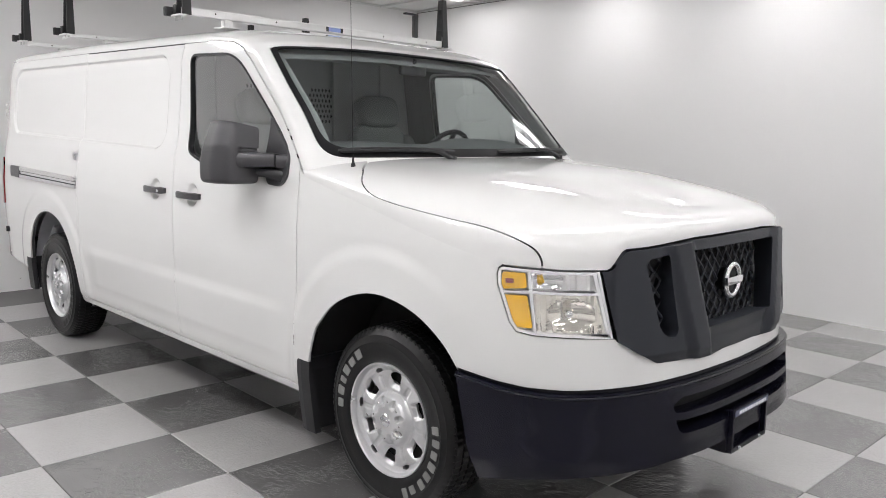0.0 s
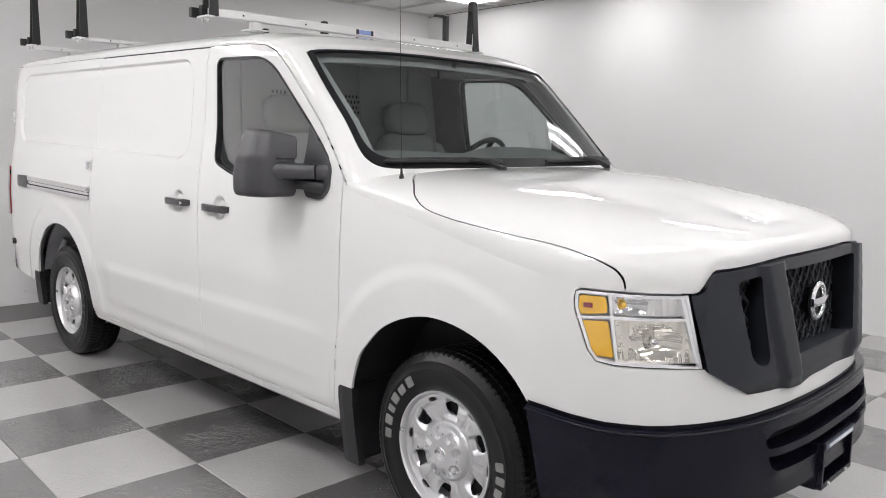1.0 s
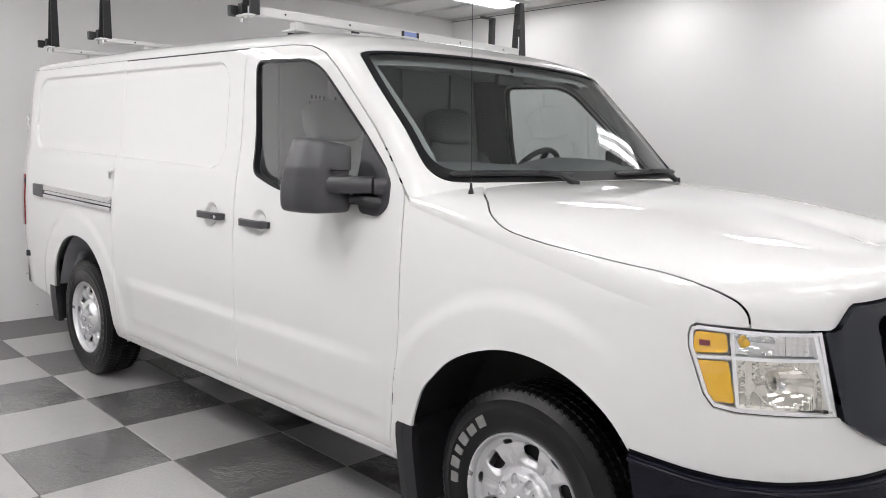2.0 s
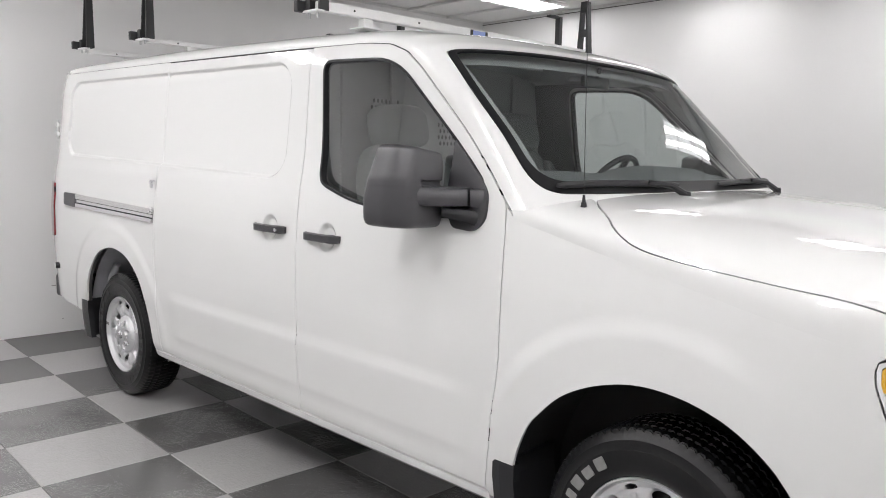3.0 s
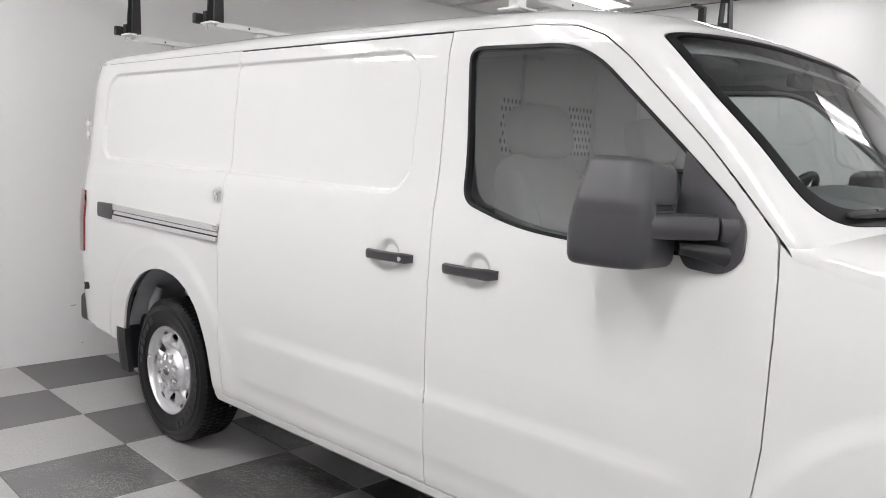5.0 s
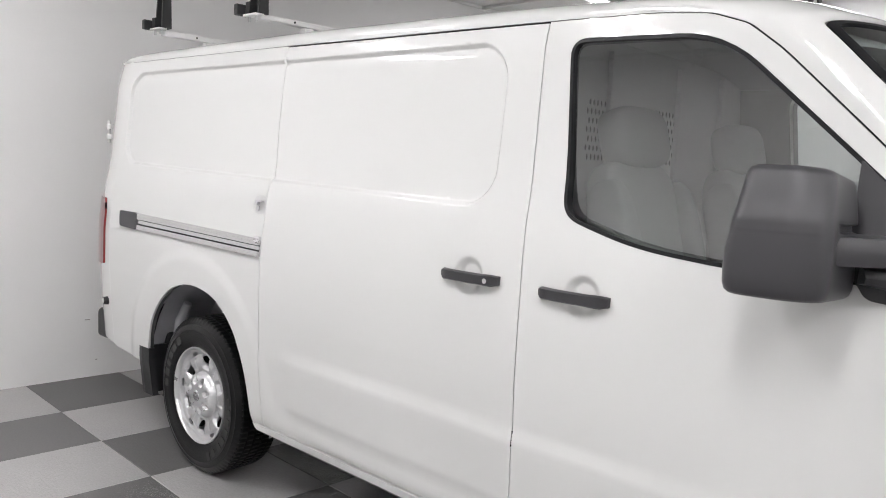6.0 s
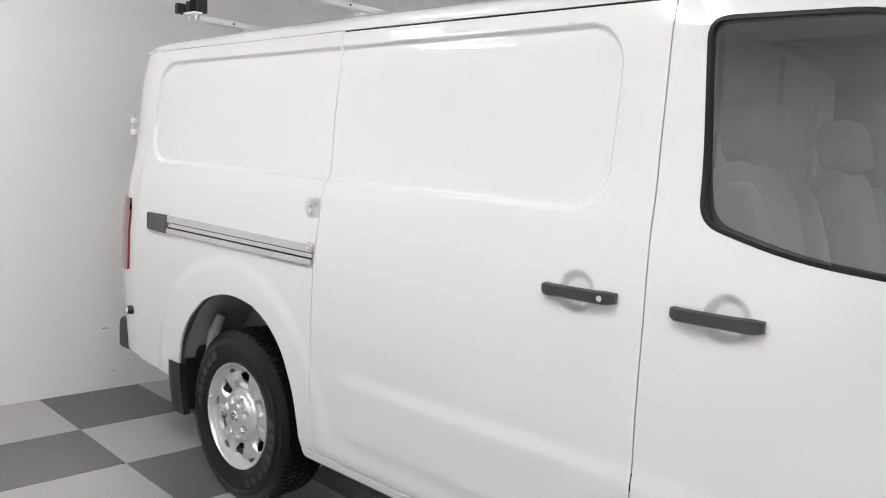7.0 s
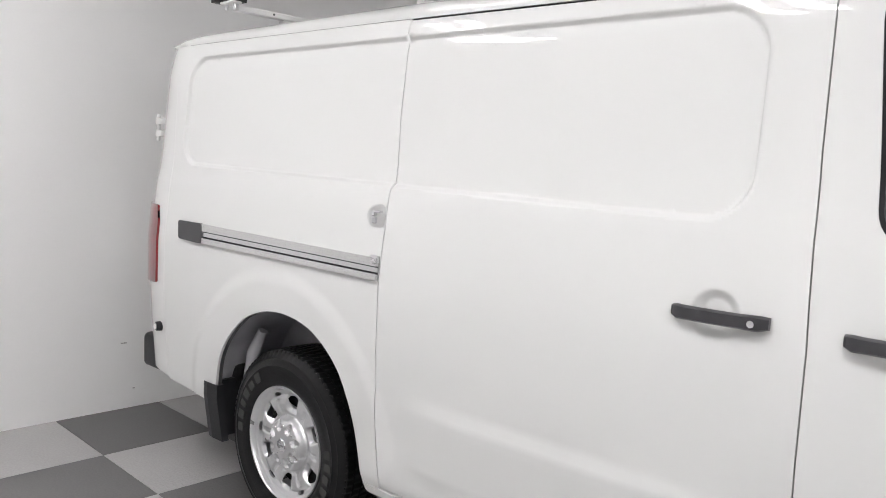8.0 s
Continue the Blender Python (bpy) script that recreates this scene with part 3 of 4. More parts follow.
HEAD_L = [(.581, 1.088), (.574, 1.066), (.575, 1.03), (.615, .90), (.640, .866), (.70, .856), (.86, .853), (.985, .852)]
GRILLE_B = [(.99, .848), (1.07, .80), (1.148, .756), (1.26, .752), (1.42, .750), (A_TIP, .748)]
BUMP_T = [(.403, .692), (.48, .682), (.56, .671), (.66, .662), (.8, .661), (1.0, .671), (1.25, .681), (1.45, .682), (A_TIP, .680)]


def flip_tip(pts):
    return [(2 * A_TIP - a, z) for a, z in pts[::-1]]


fender = moved(SEAM_FRONT[:-1], G) + [(-.5695, 1.383), (-.548, 1.363), (-.530, float(z_top(-.53)) + .001)] + [(float(a), float(z_top(a))) for a in np.linspace(-.51, .598, 46)] + HEAD_L[:] + GRILLE_B
fender = fender + [(A_TIP, .690)] + [(a, z + .012) for a, z in BUMP_T[::-1][1:]] + FRONT_ARCH[::-1] + [(-.62, .37)]

DOORS = []
CORNERS = [(-1.985, 1.49, .125, .008), (-1.985, 1.885, .125, .008), (-4.47, 1.56, .125, .008), (-4.47, 1.91, .125, .008)]


def glass_plane(a, z):
    """The side glass: one plain sheet leaning inward."""
    a, z = np.broadcast_arrays(np.asarray(a, float), np.asarray(z, float))
    return np.stack([a, -(.917 - .06 * (z - 1.52) - .012 * (z - 1.65) ** 2), z], -1)


EDGES = [(-4.6, -1.8, 1.925, 2.005, .03, .006), (-4.64, -1.75, 1.40, 1.51, .03, .006), (-1.75, -.55, 1.395, 1.475, .03, .008), (-1.95, -1.87, 1.475, 1.925, .007, .03), (-4.60, -4.52, 1.475, 1.925, .007, .03)]
for mirror in (False, True):
    panel("quarter_panel", side(), quarter, [], STEP, STEP, PAINT, van, mirror=mirror, fine=[(-3.71, .42, .74, .012)] + EDGES + CORNERS)
    tail = [(-4.608, .478), (-4.608, 1.3), (-4.623, 1.5), (-4.668, 1.9)] + edge_pts(8.785, 9, 12, dz=-.003) + [(-4.90, 2.03), (-5.85, 2.03), (-5.85, .50), (-4.95, .50)]
    panel("tail_panel", side(-.003), tail, [], .03, .03, PAINT, van, mirror=mirror)
    sd = panel("sliding_door" if not mirror else "side_panel", side(), slider, [], STEP, STEP, PAINT, van, mirror=mirror, fine=[(-1.952, 1.206, .075, .006)] + EDGES + CORNERS)
    fd = panel("front_door", side(), fdoor, [WINDOW], STEP, STEP, PAINT, van, thick=.02, mirror=mirror, fine=[(-1.522, 1.20, .075, .006)] + EDGES[2:3])
    DOORS.append((sd, fd))
    panel("window_seal", side(.001), grown(WINDOW, -.001), [grown(WINDOW, -.0115)], .02, .02, RUBBER, fd, "black rubber window seal", thick=.03, mirror=mirror)
    panel("window_pane", glass_plane, grown(WINDOW, -.010), [], .05, .05, GLASS_SIDE, fd, "tinted side window glass", thick=0, mirror=mirror)
    panel("front_fender", side(), fender, [], STEP, STEP, PAINT, van, mirror=mirror, fine=[(0.0, .42, .74, .012)])
    panel("fender_top", hood, fender_top, [], .02, .02, PAINT, van, mirror=mirror)
    # dark frame behind the gaps, and the sill
    frame_poly = [(-4.66, .50)] + edge_pts(8.7, .05, 120, dz=-.02, dx=-.02) + [(-.56, 1.30), (-.56, .9), (-.62, .36), (-3.19, .36)] + grown(REAR_ARCH, 0)[::-1]
    panel("door_frame", side(-.03), frame_poly, [grown(WINDOW, .012)], .06, .06, TRIM, van, "dark door frame behind the panel gaps", thick=0, mirror=mirror)
    gap_strip = edge_pts(T_REAR, .28, 160, dx=.0, dz=-.001) + edge_pts(.28, T_REAR, 160, dx=-.02, dz=-.024)
    panel("tail_seam", side(-.012), [(-4.585, .50), (-4.585, 1.3), (-4.60, 1.5), (-4.645, 1.9), (-4.69, 1.9), (-4.645, 1.5), (-4.63, 1.3), (-4.63, .50)], [], .03, .03, RUBBER, van, "dark strip standing for the shade in the rear door gap", thick=0, mirror=mirror)
    panel("roof_gutter", side(-.009), gap_strip, [], .03, .03, RUBBER, van, "dark strip added behind the gap under the roof", thick=0, mirror=mirror)
    sill = [(-3.215, .383), (-.62, .383), (-.62, .325), (-3.20, .325)]
    panel("sill", lambda a, z: skin(a, z, .004 - 1.1 * np.clip(.352 - z, 0, 1)), sill, [], .04, .012, PAINT, van, thick=.05, mirror=mirror)

panel("hood", both(hood), hood_poly, [], .025, .02, PAINT, van, "white hood with soft raised middle")
for mirror in (False, True):
    under = [(a, q + .07) for a, q in CUT[2:-8]] + [(a - .02, max(q - .06, .012)) for a, q in CUT[2:-8][::-1]]
    panel("hood_channel", lambda a, q: hood(a, q) - np.array([.004, -.012, .016]), under, [], .02, .02, RUBBER, van, "dark strip standing for the shade in the hood gap", thick=0, mirror=mirror)
panel("cowl", both(lambda a, q: hood(a, q) - np.array([0, 0, .03])), [(-.60, .38), (-.39, .40), (-.34, .6), (-.33, 1.0), (-.34, 1.4), (-.39, 1.60), (-.60, 1.62), (-.56, 1.0)], [], .03, .05, BLACK, van, "black plastic cowl below the windscreen")
roof_ring = [(float(t), 0.0) for t in np.linspace(-.25, 9, 300)] + [(9, 2.0)] + [(float(t), 2.0) for t in np.linspace(8.97, -.25, 300)]
panel("roof", both(top), roof_ring, [screen], .04, .025, PAINT, van, "white steel roof with windscreen pillars", thick=.015)
ws_in = [(.30 + (t - .13) * .905, 1 + (q - 1) * .925) for t, q in screen]
panel("windscreen_band", both(top), grown(screen, -.01), [ws_in], .05, .04, RUBBER, van, "black border of the windscreen", thick=.01)
panel("windscreen", both(lambda t, q: top(t, q) + np.array([-.004, 0, -.004])), grown(screen, -.06), [], .06, .05, GLASS_FRONT, van, "clear curved windscreen glass", thick=0)


# headlights
def strip(name, off, pts, mat, parent, label="", mirror=False, thick=.01, r=.012, du=.02, fn=None):
    return panel(name, fn or side(off), rounded(pts, r), [], du, du, mat, parent, label, thick=thick, mirror=mirror)


for mirror in (False, True):
    rim_line = HEAD_L + [(.945, 1.088)] + [(float(a), float(z_top(a)) - .003) for a in np.linspace(.93, .602, 12)]
    lamp = panel("headlight", side(-.06), rim_line, [], .02, .02, BEZEL, van, "clear headlight with amber corner lenses", thick=.02, mirror=mirror)
    lens = panel("lens", side(.001), grown(rim_line, -.006), [], .03, .03, LENS, lamp, "clear plastic lens", thick=0, mirror=mirror)
    panel("lens_border", side(-.003), grown(rim_line, -.005), [grown(rim_line, -.015)], .02, .02, BEZEL, lamp, "bright lens border", thick=.02, mirror=mirror)
    strip("amber_lens", -.010, [(.594, 1.074), (.680, 1.074), (.684, 1.022), (.590, 1.013)], AMBER, lamp, "amber marker lens", mirror)
    strip("reflex_mark", -.008, [(.606, 1.052), (.636, 1.052), (.636, 1.036), (.606, 1.036)], RED, lamp, "small red-brown reflector mark", mirror, thick=.003, r=.002)
    strip("amber_lens", -.010, [(.594, .994), (.684, .997), (.700, .882), (.632, .884)], AMBER, lamp, "amber turn signal lens", mirror)
    strip("divider", -.006, [(.585, 1.008), (.69, 1.014), (.94, 1.012), (.94, 1.004), (.69, 1.004), (.585, 1.000)], BEZEL, lamp, "bright divider", mirror, thick=.02, r=.002)
    strip("divider", -.007, [(.686, 1.083), (.698, 1.083), (.712, .868), (.702, .868)], BEZEL, lamp, "bright divider", mirror, thick=.02, r=.002)
    strip("divider", -.007, [(.915, 1.083), (.928, 1.083), (.975, .868), (.960, .868)], BEZEL, lamp, "bright divider", mirror, thick=.02, r=.002)

    def dish(cx, cz, rx, rz, depth):
        def f(a, z):
            r2 = ((a - cx) / rx) ** 2 + ((z - cz) / rz) ** 2
            return skin(a, z, -.016 - depth * np.clip(1 - r2, 0, 1) - .006 * np.abs(np.sin(a * 90)) * (r2 > 1))
        return f
    panel("upper_reflector", dish(.76, 1.048, .055, .034, .015), [(.700, 1.078), (.918, 1.078), (.925, 1.016), (.703, 1.018)], [], .008, .008, REFLECTOR, lamp, "faceted chrome reflector", thick=.01, mirror=mirror)
    panel("main_reflector", dish(.84, .932, .085, .056, .025), [(.706, 1.000), (.928, 1.000), (.962, .868), (.714, .868)], [], .008, .008, BOWL, lamp, "warm chrome reflector bowl", thick=.01, mirror=mirror)
    for ca, cz, rr, mat in ((.735, 1.048, .011, AMBER), (.83, .935, .014, CHROME)):
        p = skin(ca, cz, -.022) * ([1, -1, 1] if mirror else [1, 1, 1])
        bm = bmesh.new()
        bmesh.ops.create_uvsphere(bm, u_segments=14, v_segments=10, radius=rr, matrix=Matrix.Translation(Vector(p)))
        part("bulb", bm, mat, lamp, smooth=True)

# grille
TIP2 = 2 * A_TIP
gr = GRILLE_B + flip_tip(GRILLE_B)[1:] + [(TIP2 - a, float(z_top(a)) - .006) for a in np.linspace(.948, A_TIP, 40)] + [(float(a), float(z_top(a)) - .006) for a in np.linspace(A_TIP, .948, 40)[1:]]
side_open = rounded([(1.112, 1.122), (1.222, 1.136), (1.255, .862), (1.225, .835), (1.168, .866)], [.03, .01, .02, .03, .03])
mid_open = rounded([(1.352, 1.142), (1.425, .852), (TIP2 - 1.425, .852), (TIP2 - 1.352, 1.142)], .012)


def grille_off(a, z):
    b = np.where(a > A_TIP, TIP2 - a, a)
    strut = 1.285 + (1.155 - z) * .255                       # middle line of the slanted strut
    bar = smooth(.085, .035, np.abs(b - strut))
    edge = smooth(.0, .05, np.minimum(z - .748, b - .945))
    scoop = smooth(.86, .79, z) * smooth(1.40, 1.46, b)
    return .002 + .016 * edge + .022 * bar - .012 * scoop * edge


def nose_off(a, z, off):
    a, z = np.broadcast_arrays(np.asarray(a, float), np.asarray(z, float))
    p = skin(np.where(a > A_TIP, TIP2 - a, a), z, off)
    return p * np.stack([np.ones_like(a), np.where(a > A_TIP, -1, 1), np.ones_like(a)], -1)


grille = panel("grille", lambda a, z: nose_off(a, z, grille_off(a, z)), gr, [side_open, [(TIP2 - a, z) for a, z in side_open], mid_open], .014, .014, GRILLE, van,
               "charcoal plastic grille with slanted struts", thick=.10)
panel("grille_back", nose(-.115), grown(gr, -.03), [], .06, .06, DARK, grille, "black sheet standing for the shaded space behind the grille", thick=0)


def lattice(outline, pitch, off, r):
    """A diamond net of thin bars clipped to an outline."""
    bm = bmesh.new()
    o = np.array(outline)
    u0, u1, v0, v1 = o[:, 0].min(), o[:, 0].max(), o[:, 1].min(), o[:, 1].max()
    for s in (1, -1):
        k = -40
        while k < 80:
            c = u0 + k * pitch
            vv = np.linspace(v0 - .01, v1 + .01, 60)
            uu = c + s * (vv - v0) * .95
            ok = inside(outline, np.stack([uu, vv], 1))
            idx = np.where(ok)[0]
            if len(idx) > 1:
                i0, i1 = idx[0], idx[-1]
                uu, vv = uu[i0:i1 + 1:4].tolist() + [uu[i1]], vv[i0:i1 + 1:4].tolist() + [vv[i1]]
                P = nose_off(np.array(uu), np.array(vv), off)
                add_tube(bm, [tuple(p) for p in P], r, 6)
            k += 1
    return bm


for nm, ol in (("mesh_insert", grown(mid_open, .015)), ("mesh_insert", grown(side_open, .012)), ("mesh_insert", grown([(TIP2 - a, z) for a, z in side_open], .012))):
    part(nm, lattice(ol, .064, -.052, .0055), GRILLE, grille, "black diamond mesh", smooth=True)
# badge: a plain bright ring with a bar
bm = bmesh.new()
cx = float(skin(A_TIP, .995)[0]) - .012
prof = [(.012 * math.cos(2 * math.pi * k / 10), .0125 * math.sin(2 * math.pi * k / 10)) for k in range(10)]
rings = []
for i in range(40):
    t = 2 * math.pi * i / 40
    rings.append([(cx + p[0], (.056 + p[1]) * math.cos(t), .995 + (.062 + p[1]) * math.sin(t)) for p in prof])
vs = [[bm.verts.new(p) for p in r] for r in rings]
for i in range(40):
    a, b = vs[i], vs[(i + 1) % 40]
    for k in range(10):
        bm.faces.new((a[k], a[(k + 1) % 10], b[(k + 1) % 10], b[k]))
add_box(bm, cx - .006, cx + .016, -.068, .068, .979, 1.011, bevel=.005)
part("badge_back", add_cyl(bmesh.new(), (cx - .05, 0, .995), (cx - .004, 0, .995), .045, .058, 24), RUBBER, grille, "black dish behind the badge", smooth=True)
part("badge", bm, CHROME, grille, "round chrome badge with a bar", smooth=True)

# front bumper
BUMP_B = [(.449, .30), (.56, .325), (.69, .35), (.97, .388), (1.17, .41), (A_TIP, .42)]
bump = [(a, z) for a, z in BUMP_T] + flip_tip(BUMP_T)[1:] + [(TIP2 - a, z) for a, z in BUMP_B] + [(a, z) for a, z in BUMP_B[::-1][1:]]
intake_up = rounded([(1.193, .608), (1.24, .632), (TIP2 - 1.24, .632), (TIP2 - 1.193, .608), (TIP2 - 1.20, .578), (1.20, .578)], .012)
intake_lo = rounded([(1.20, .552), (TIP2 - 1.20, .552), (TIP2 - 1.215, .500), (1.215, .500)], [.008, .008, .03, .03])


def bump_off(a, z):
    b = np.where(a > A_TIP, TIP2 - a, a)
    near = smooth(1.16, 1.26, b) * smooth(.66, .60, z) * smooth(.45, .52, z)
    return .026 + .012 * near - .03 * smooth(.40, .28, z) + (.985 - width(z)) * .6 * smooth(.9, .5, b)


bumper = panel("front_bumper", lambda a, z: nose_off(a, z, bump_off(a, z)), bump, [intake_up, intake_lo], .018, .014, BUMPER, van, "glossy black plastic front bumper", thick=.075)
panel("intake_back", nose(-.05), [(1.10, .655), (TIP2 - 1.10, .655), (TIP2 - 1.10, .46), (1.10, .46)], [], .06, .06, DARK, bumper, "dark sheet standing for the shade inside the air intake", thick=0)
gap = [(a, z + .016) for a, z in BUMP_T] + [(TIP2 - a, z + .016) for a, z in BUMP_T[::-1][1:]] + [(TIP2 - a, z - .02) for a, z in BUMP_T] + [(a, z - .02) for a, z in BUMP_T[::-1][1:]]
panel("bumper_gap", nose(-.006), gap, [], .04, .02, RUBBER, bumper, "black gap strip above the bumper", thick=0)
bm = bmesh.new()
lip = [(a, z - .010) for a, z in BUMP_T] + [(TIP2 - a, z - .010) for a, z in BUMP_T[::-1][1:]]
lip = np.array(spline(lip, 4))
lip_pts = nose_off(lip[:, 0], lip[:, 1], bump_off(lip[:, 0], lip[:, 1]))
add_tube(bm, [tuple(p_) for p_ in lip_pts], .006, 10)
part("bumper_lip", bm, BUMPER, bumper, "rounded top edge of the bumper", smooth=True)
# plate bracket: black box frame with a bright printed strip
px = 1.085
holder = new("plate_holder")
holder.parent = van
tagged(holder, "black licence plate holder with a printed strip")
bm = bmesh.new()
add_box(bm, 1.0, px - .012, -.168, -.150, .352, .525, bevel=.004)
add_box(bm, 1.0, px - .012, .132, .150, .352, .525, bevel=.004)
add_box(bm, 1.0, px - .012, -.1495, .1315, .352, .366, bevel=.004)
part("bracket", bm, BUMPER, holder)
bm = bmesh.new()
add_box(bm, px - .011, px + .006, -.165, .148, .495, .528, bevel=.003)
add_box(bm, px - .011, px + .006, -.165, .148, .355, .376, bevel=.003)
add_box(bm, px - .011, px + .006, -.165, -.150, .3765, .4945, bevel=.002)
add_box(bm, px - .011, px + .006, .133, .148, .3765, .4945, bevel=.002)
part("frame", bm, BUMPER, holder)
bm = bmesh.new()
add_box(bm, px + .0065, px + .009, -.155, .138, .500, .524, bevel=.001, segs=1)
part("strip", bm, NAVY, holder, "dark blue strip")
bm = bmesh.new()
y = -.125
for w in (.020, .012, .022, .016, .024, .014, .02, .018, .026, .014):
    add_box(bm, px + .0095, px + .011, y, y + w, .506, .518, bevel=0)
    y += w + .006
part("print_bars", bm, PRINT, holder, "pale unreadable print")
for by in (-.10, .08):
    part("screw", add_cyl(bmesh.new(), (px + .006, by, .366), (px + .012, by, .366), .006, n=10), ZINC, holder, "bright screw")


# ---- wheels ----
def rim_profile(r, th):
    """The pressed disc: raised hub with scalloped nut wells, six deep pockets round the windows, a rolled outer band."""
    y = np.interp(r, [.0, .03, .06, .085, .097, .104, .108, .114, .122, .135, .16, .182, .192, .200, .206, .212, .218, .224],
                  [-.124, -.1235, -.123, -.120, -.114, -.104, -.088, -.079, -.080, -.086, -.090, -.088, -.084, -.082, -.085, -.087, -.088, -.094])
    th = th - WINDOW_TURN
    d = (th - radians(30) + radians(30)) % radians(60) - radians(30)          # angle from the nearest window's middle
    across = np.abs(d) * r
    pocket = box_dist(across, r, -.031, .031, .130, .198, .016)
    y = y + .022 * smooth(.008, -.012, pocket)
    a = (th - radians(22.5) + radians(22.5)) % radians(45) - radians(22.5)
    nut = box_dist(np.abs(a) * r, r, -.0150, .0150, .056, .099, .0145)
    y = y + .018 * smooth(.001, -.006, nut)
    rib = np.abs((th + radians(30)) % radians(60) - radians(30)) * r          # shallow flute along each spoke
    return y + .005 * smooth(.016, .006, rib) * smooth(.118, .132, r) * smooth(.188, .176, r)


WINDOW_TURN = radians(-5)


def rim_sheet(u, v):
    u, v = np.broadcast_arrays(np.asarray(u, float), np.asarray(v, float))
    return np.stack([u, rim_profile(np.hypot(u, v), np.arctan2(v, u)), v], -1)


def polar_hole(r0, r1, c, w0, w1, r):
    pts = [(r0, c - w0), (r1, c - w1), (r1 * 1.02, c), (r1, c + w1), (r0, c + w0), (r0 * .985, c)]
    return rounded([(q * math.cos(radians(d)), q * math.sin(radians(d))) for q, d in pts][::-1], r)


def wheel_parts(lettered):
    w = new("wheel")
    w.parent = van
    tyre_prof = [(.222, -.085), (.229, -.100), (.236, -.110), (.248, -.117), (.262, -.1205), (.29, -.124), (.318, -.1245), (.322, -.1262), (.326, -.1245), (.345, -.119), (.350, -.1195), (.354, -.1165), (.366, -.108),
                 (.374, -.0985), (.378, -.092), (.3785, -.084), (.3795, -.060), (.3805, 0), (.3795, .060), (.3785, .084), (.374, .0985), (.352, .117), (.30, .124), (.235, .11), (.222, .085)]
    # one skin: the wall from the profile, the tread raised in five rows of staggered blocks
    n = 336
    inner = [p for p in tyre_prof if p[1] < 0 and p[0] < .372]
    outer = [p for p in tyre_prof if p[1] > 0 and p[0] < .372]
    ys = [-.101, -.098, -.0965, -.067, -.0655, -.0595, -.058, -.028, -.0265, -.0215, -.020, .020, .0215, .0265, .028, .058, .0595, .0655, .067, .0965, .098, .101]
    th = np.arange(n) * 2 * math.pi / n
    rows_ = [[(r * math.cos(t), y, r * math.sin(t)) for t in th] for r, y in inner]
    for y in ys:
        k = sum(abs(y) > e for e in (.0207, .0272, .0587, .0662))       # 0 middle, 2 and 4 further rows, odd: grooves
        crown = .3790 - .35 * y * y
        ring = []
        for i, t in enumerate(th):
            ph = (i + (0, 0, 2, 0, 1)[k] + (1.0 * y / .03 if k in (2, 4) else 0)) % 4
            up = .0070 if k in (0, 2, 4) and ph < 3.0 else 0.0
            r = crown + up - (.004 if abs(y) > .0975 else 0)
            ring.append((r * math.cos(t), y, r * math.sin(t)))
        rows_.append(ring)
    rows_ += [[(r * math.cos(t), y, r * math.sin(t)) for t in th] for r, y in outer]
    bm = bmesh.new()
    loft(bm, rows_, caps=False)
    part("tyre", bm, TYRE, w, "black radial tyre with blocky tread", smooth=True)
    # pale raised marks on the wall, as plain bars
    def marks(a0, widths):
        a = a0
        for i, wd in enumerate(widths):
            high = (.315, .309, .315, .312)[i % 4]
            bm = bmesh.new()
            st = [(rr * math.cos(radians(aa)), rr * math.sin(radians(aa))) for rr, aa in ((.276, a + .4), (.276, a + wd - .4), (.283, a + wd), (high - .006, a + wd), (high, a + wd - .5), (high, a + .5), (high - .006, a), (.283, a))]
            loft(bm, [[(p[0], -.1225, p[1]) for p in st], [(p[0], -.1265, p[1]) for p in st]])
            part("sidewall_mark", bm, LETTER if lettered else LETTER_DULL, w, "raised bar on the tyre wall")
            a += wd + ((3.8, 3.4, 3.6)[i % 3] if i != 1 or a0 > 0 else 6.0)
    marks(122, [7.6, 7.8, 7.6, 5.2, 7.6, 7.4])
    marks(-68, [5.8, 6.6, 6.4, 6.6, 6.8, 6.6, 5.8, 6.4])
    holes = [polar_hole(.143, .192, 25 + 60 * k, 9.0, 10.5, .015) for k in range(6)] + [polar_hole(.197, .209, 60 * k - 5, 6.0, 5.6, .003) for k in range(6)]
    disc = panel("rim", rim_sheet, circle(0, 0, .224, 96), holes, .0045, .0045, STEEL, w, "silver painted steel wheel with six windows", thick=.012, ref=(0, -1, 0))
    bm = bmesh.new()
    lathe(bm, [(.222, -.085), (.226, -.108), (.231, -.116), (.236, -.117), (.238, -.112), (.236, -.105), (.226, -.095), (.2215, -.06), (.20, .0), (.20, .09)], 72)
    part("rim_flange", bm, STEEL, w, smooth=True)
    for k in range(8):
        bm = bmesh.new()
        x, z = (.079 * f(radians(45 * k) + WINDOW_TURN) for f in (math.cos, math.sin))
        add_cyl(bm, (x, -.07, z), (x, -.114, z), .0115, n=6)
        add_cyl(bm, (x, -.114, z), (x, -.121, z), .0098, .004, n=10)
        part("lug_nut", bm, CHROME, w, "bright lug nut", smooth=True)
    bm = bmesh.new()
    lathe(bm, [(.0005, -.128), (.018, -.128), (.024, -.127), (.028, -.1225)], 24)
    add_box(bm, -.022, .022, -.1305, -.1275, -.005, .005, bevel=.001, segs=1)
    part("centre_cap", bm, CHROME, w, "small chrome centre mark", smooth=True)
    bm = bmesh.new()
    add_cyl(bm, (0, -.060, 0), (0, -.045, 0), .105, n=40)
    add_cyl(bm, (0, -.045, 0), (0, -.03, 0), .185, n=40)
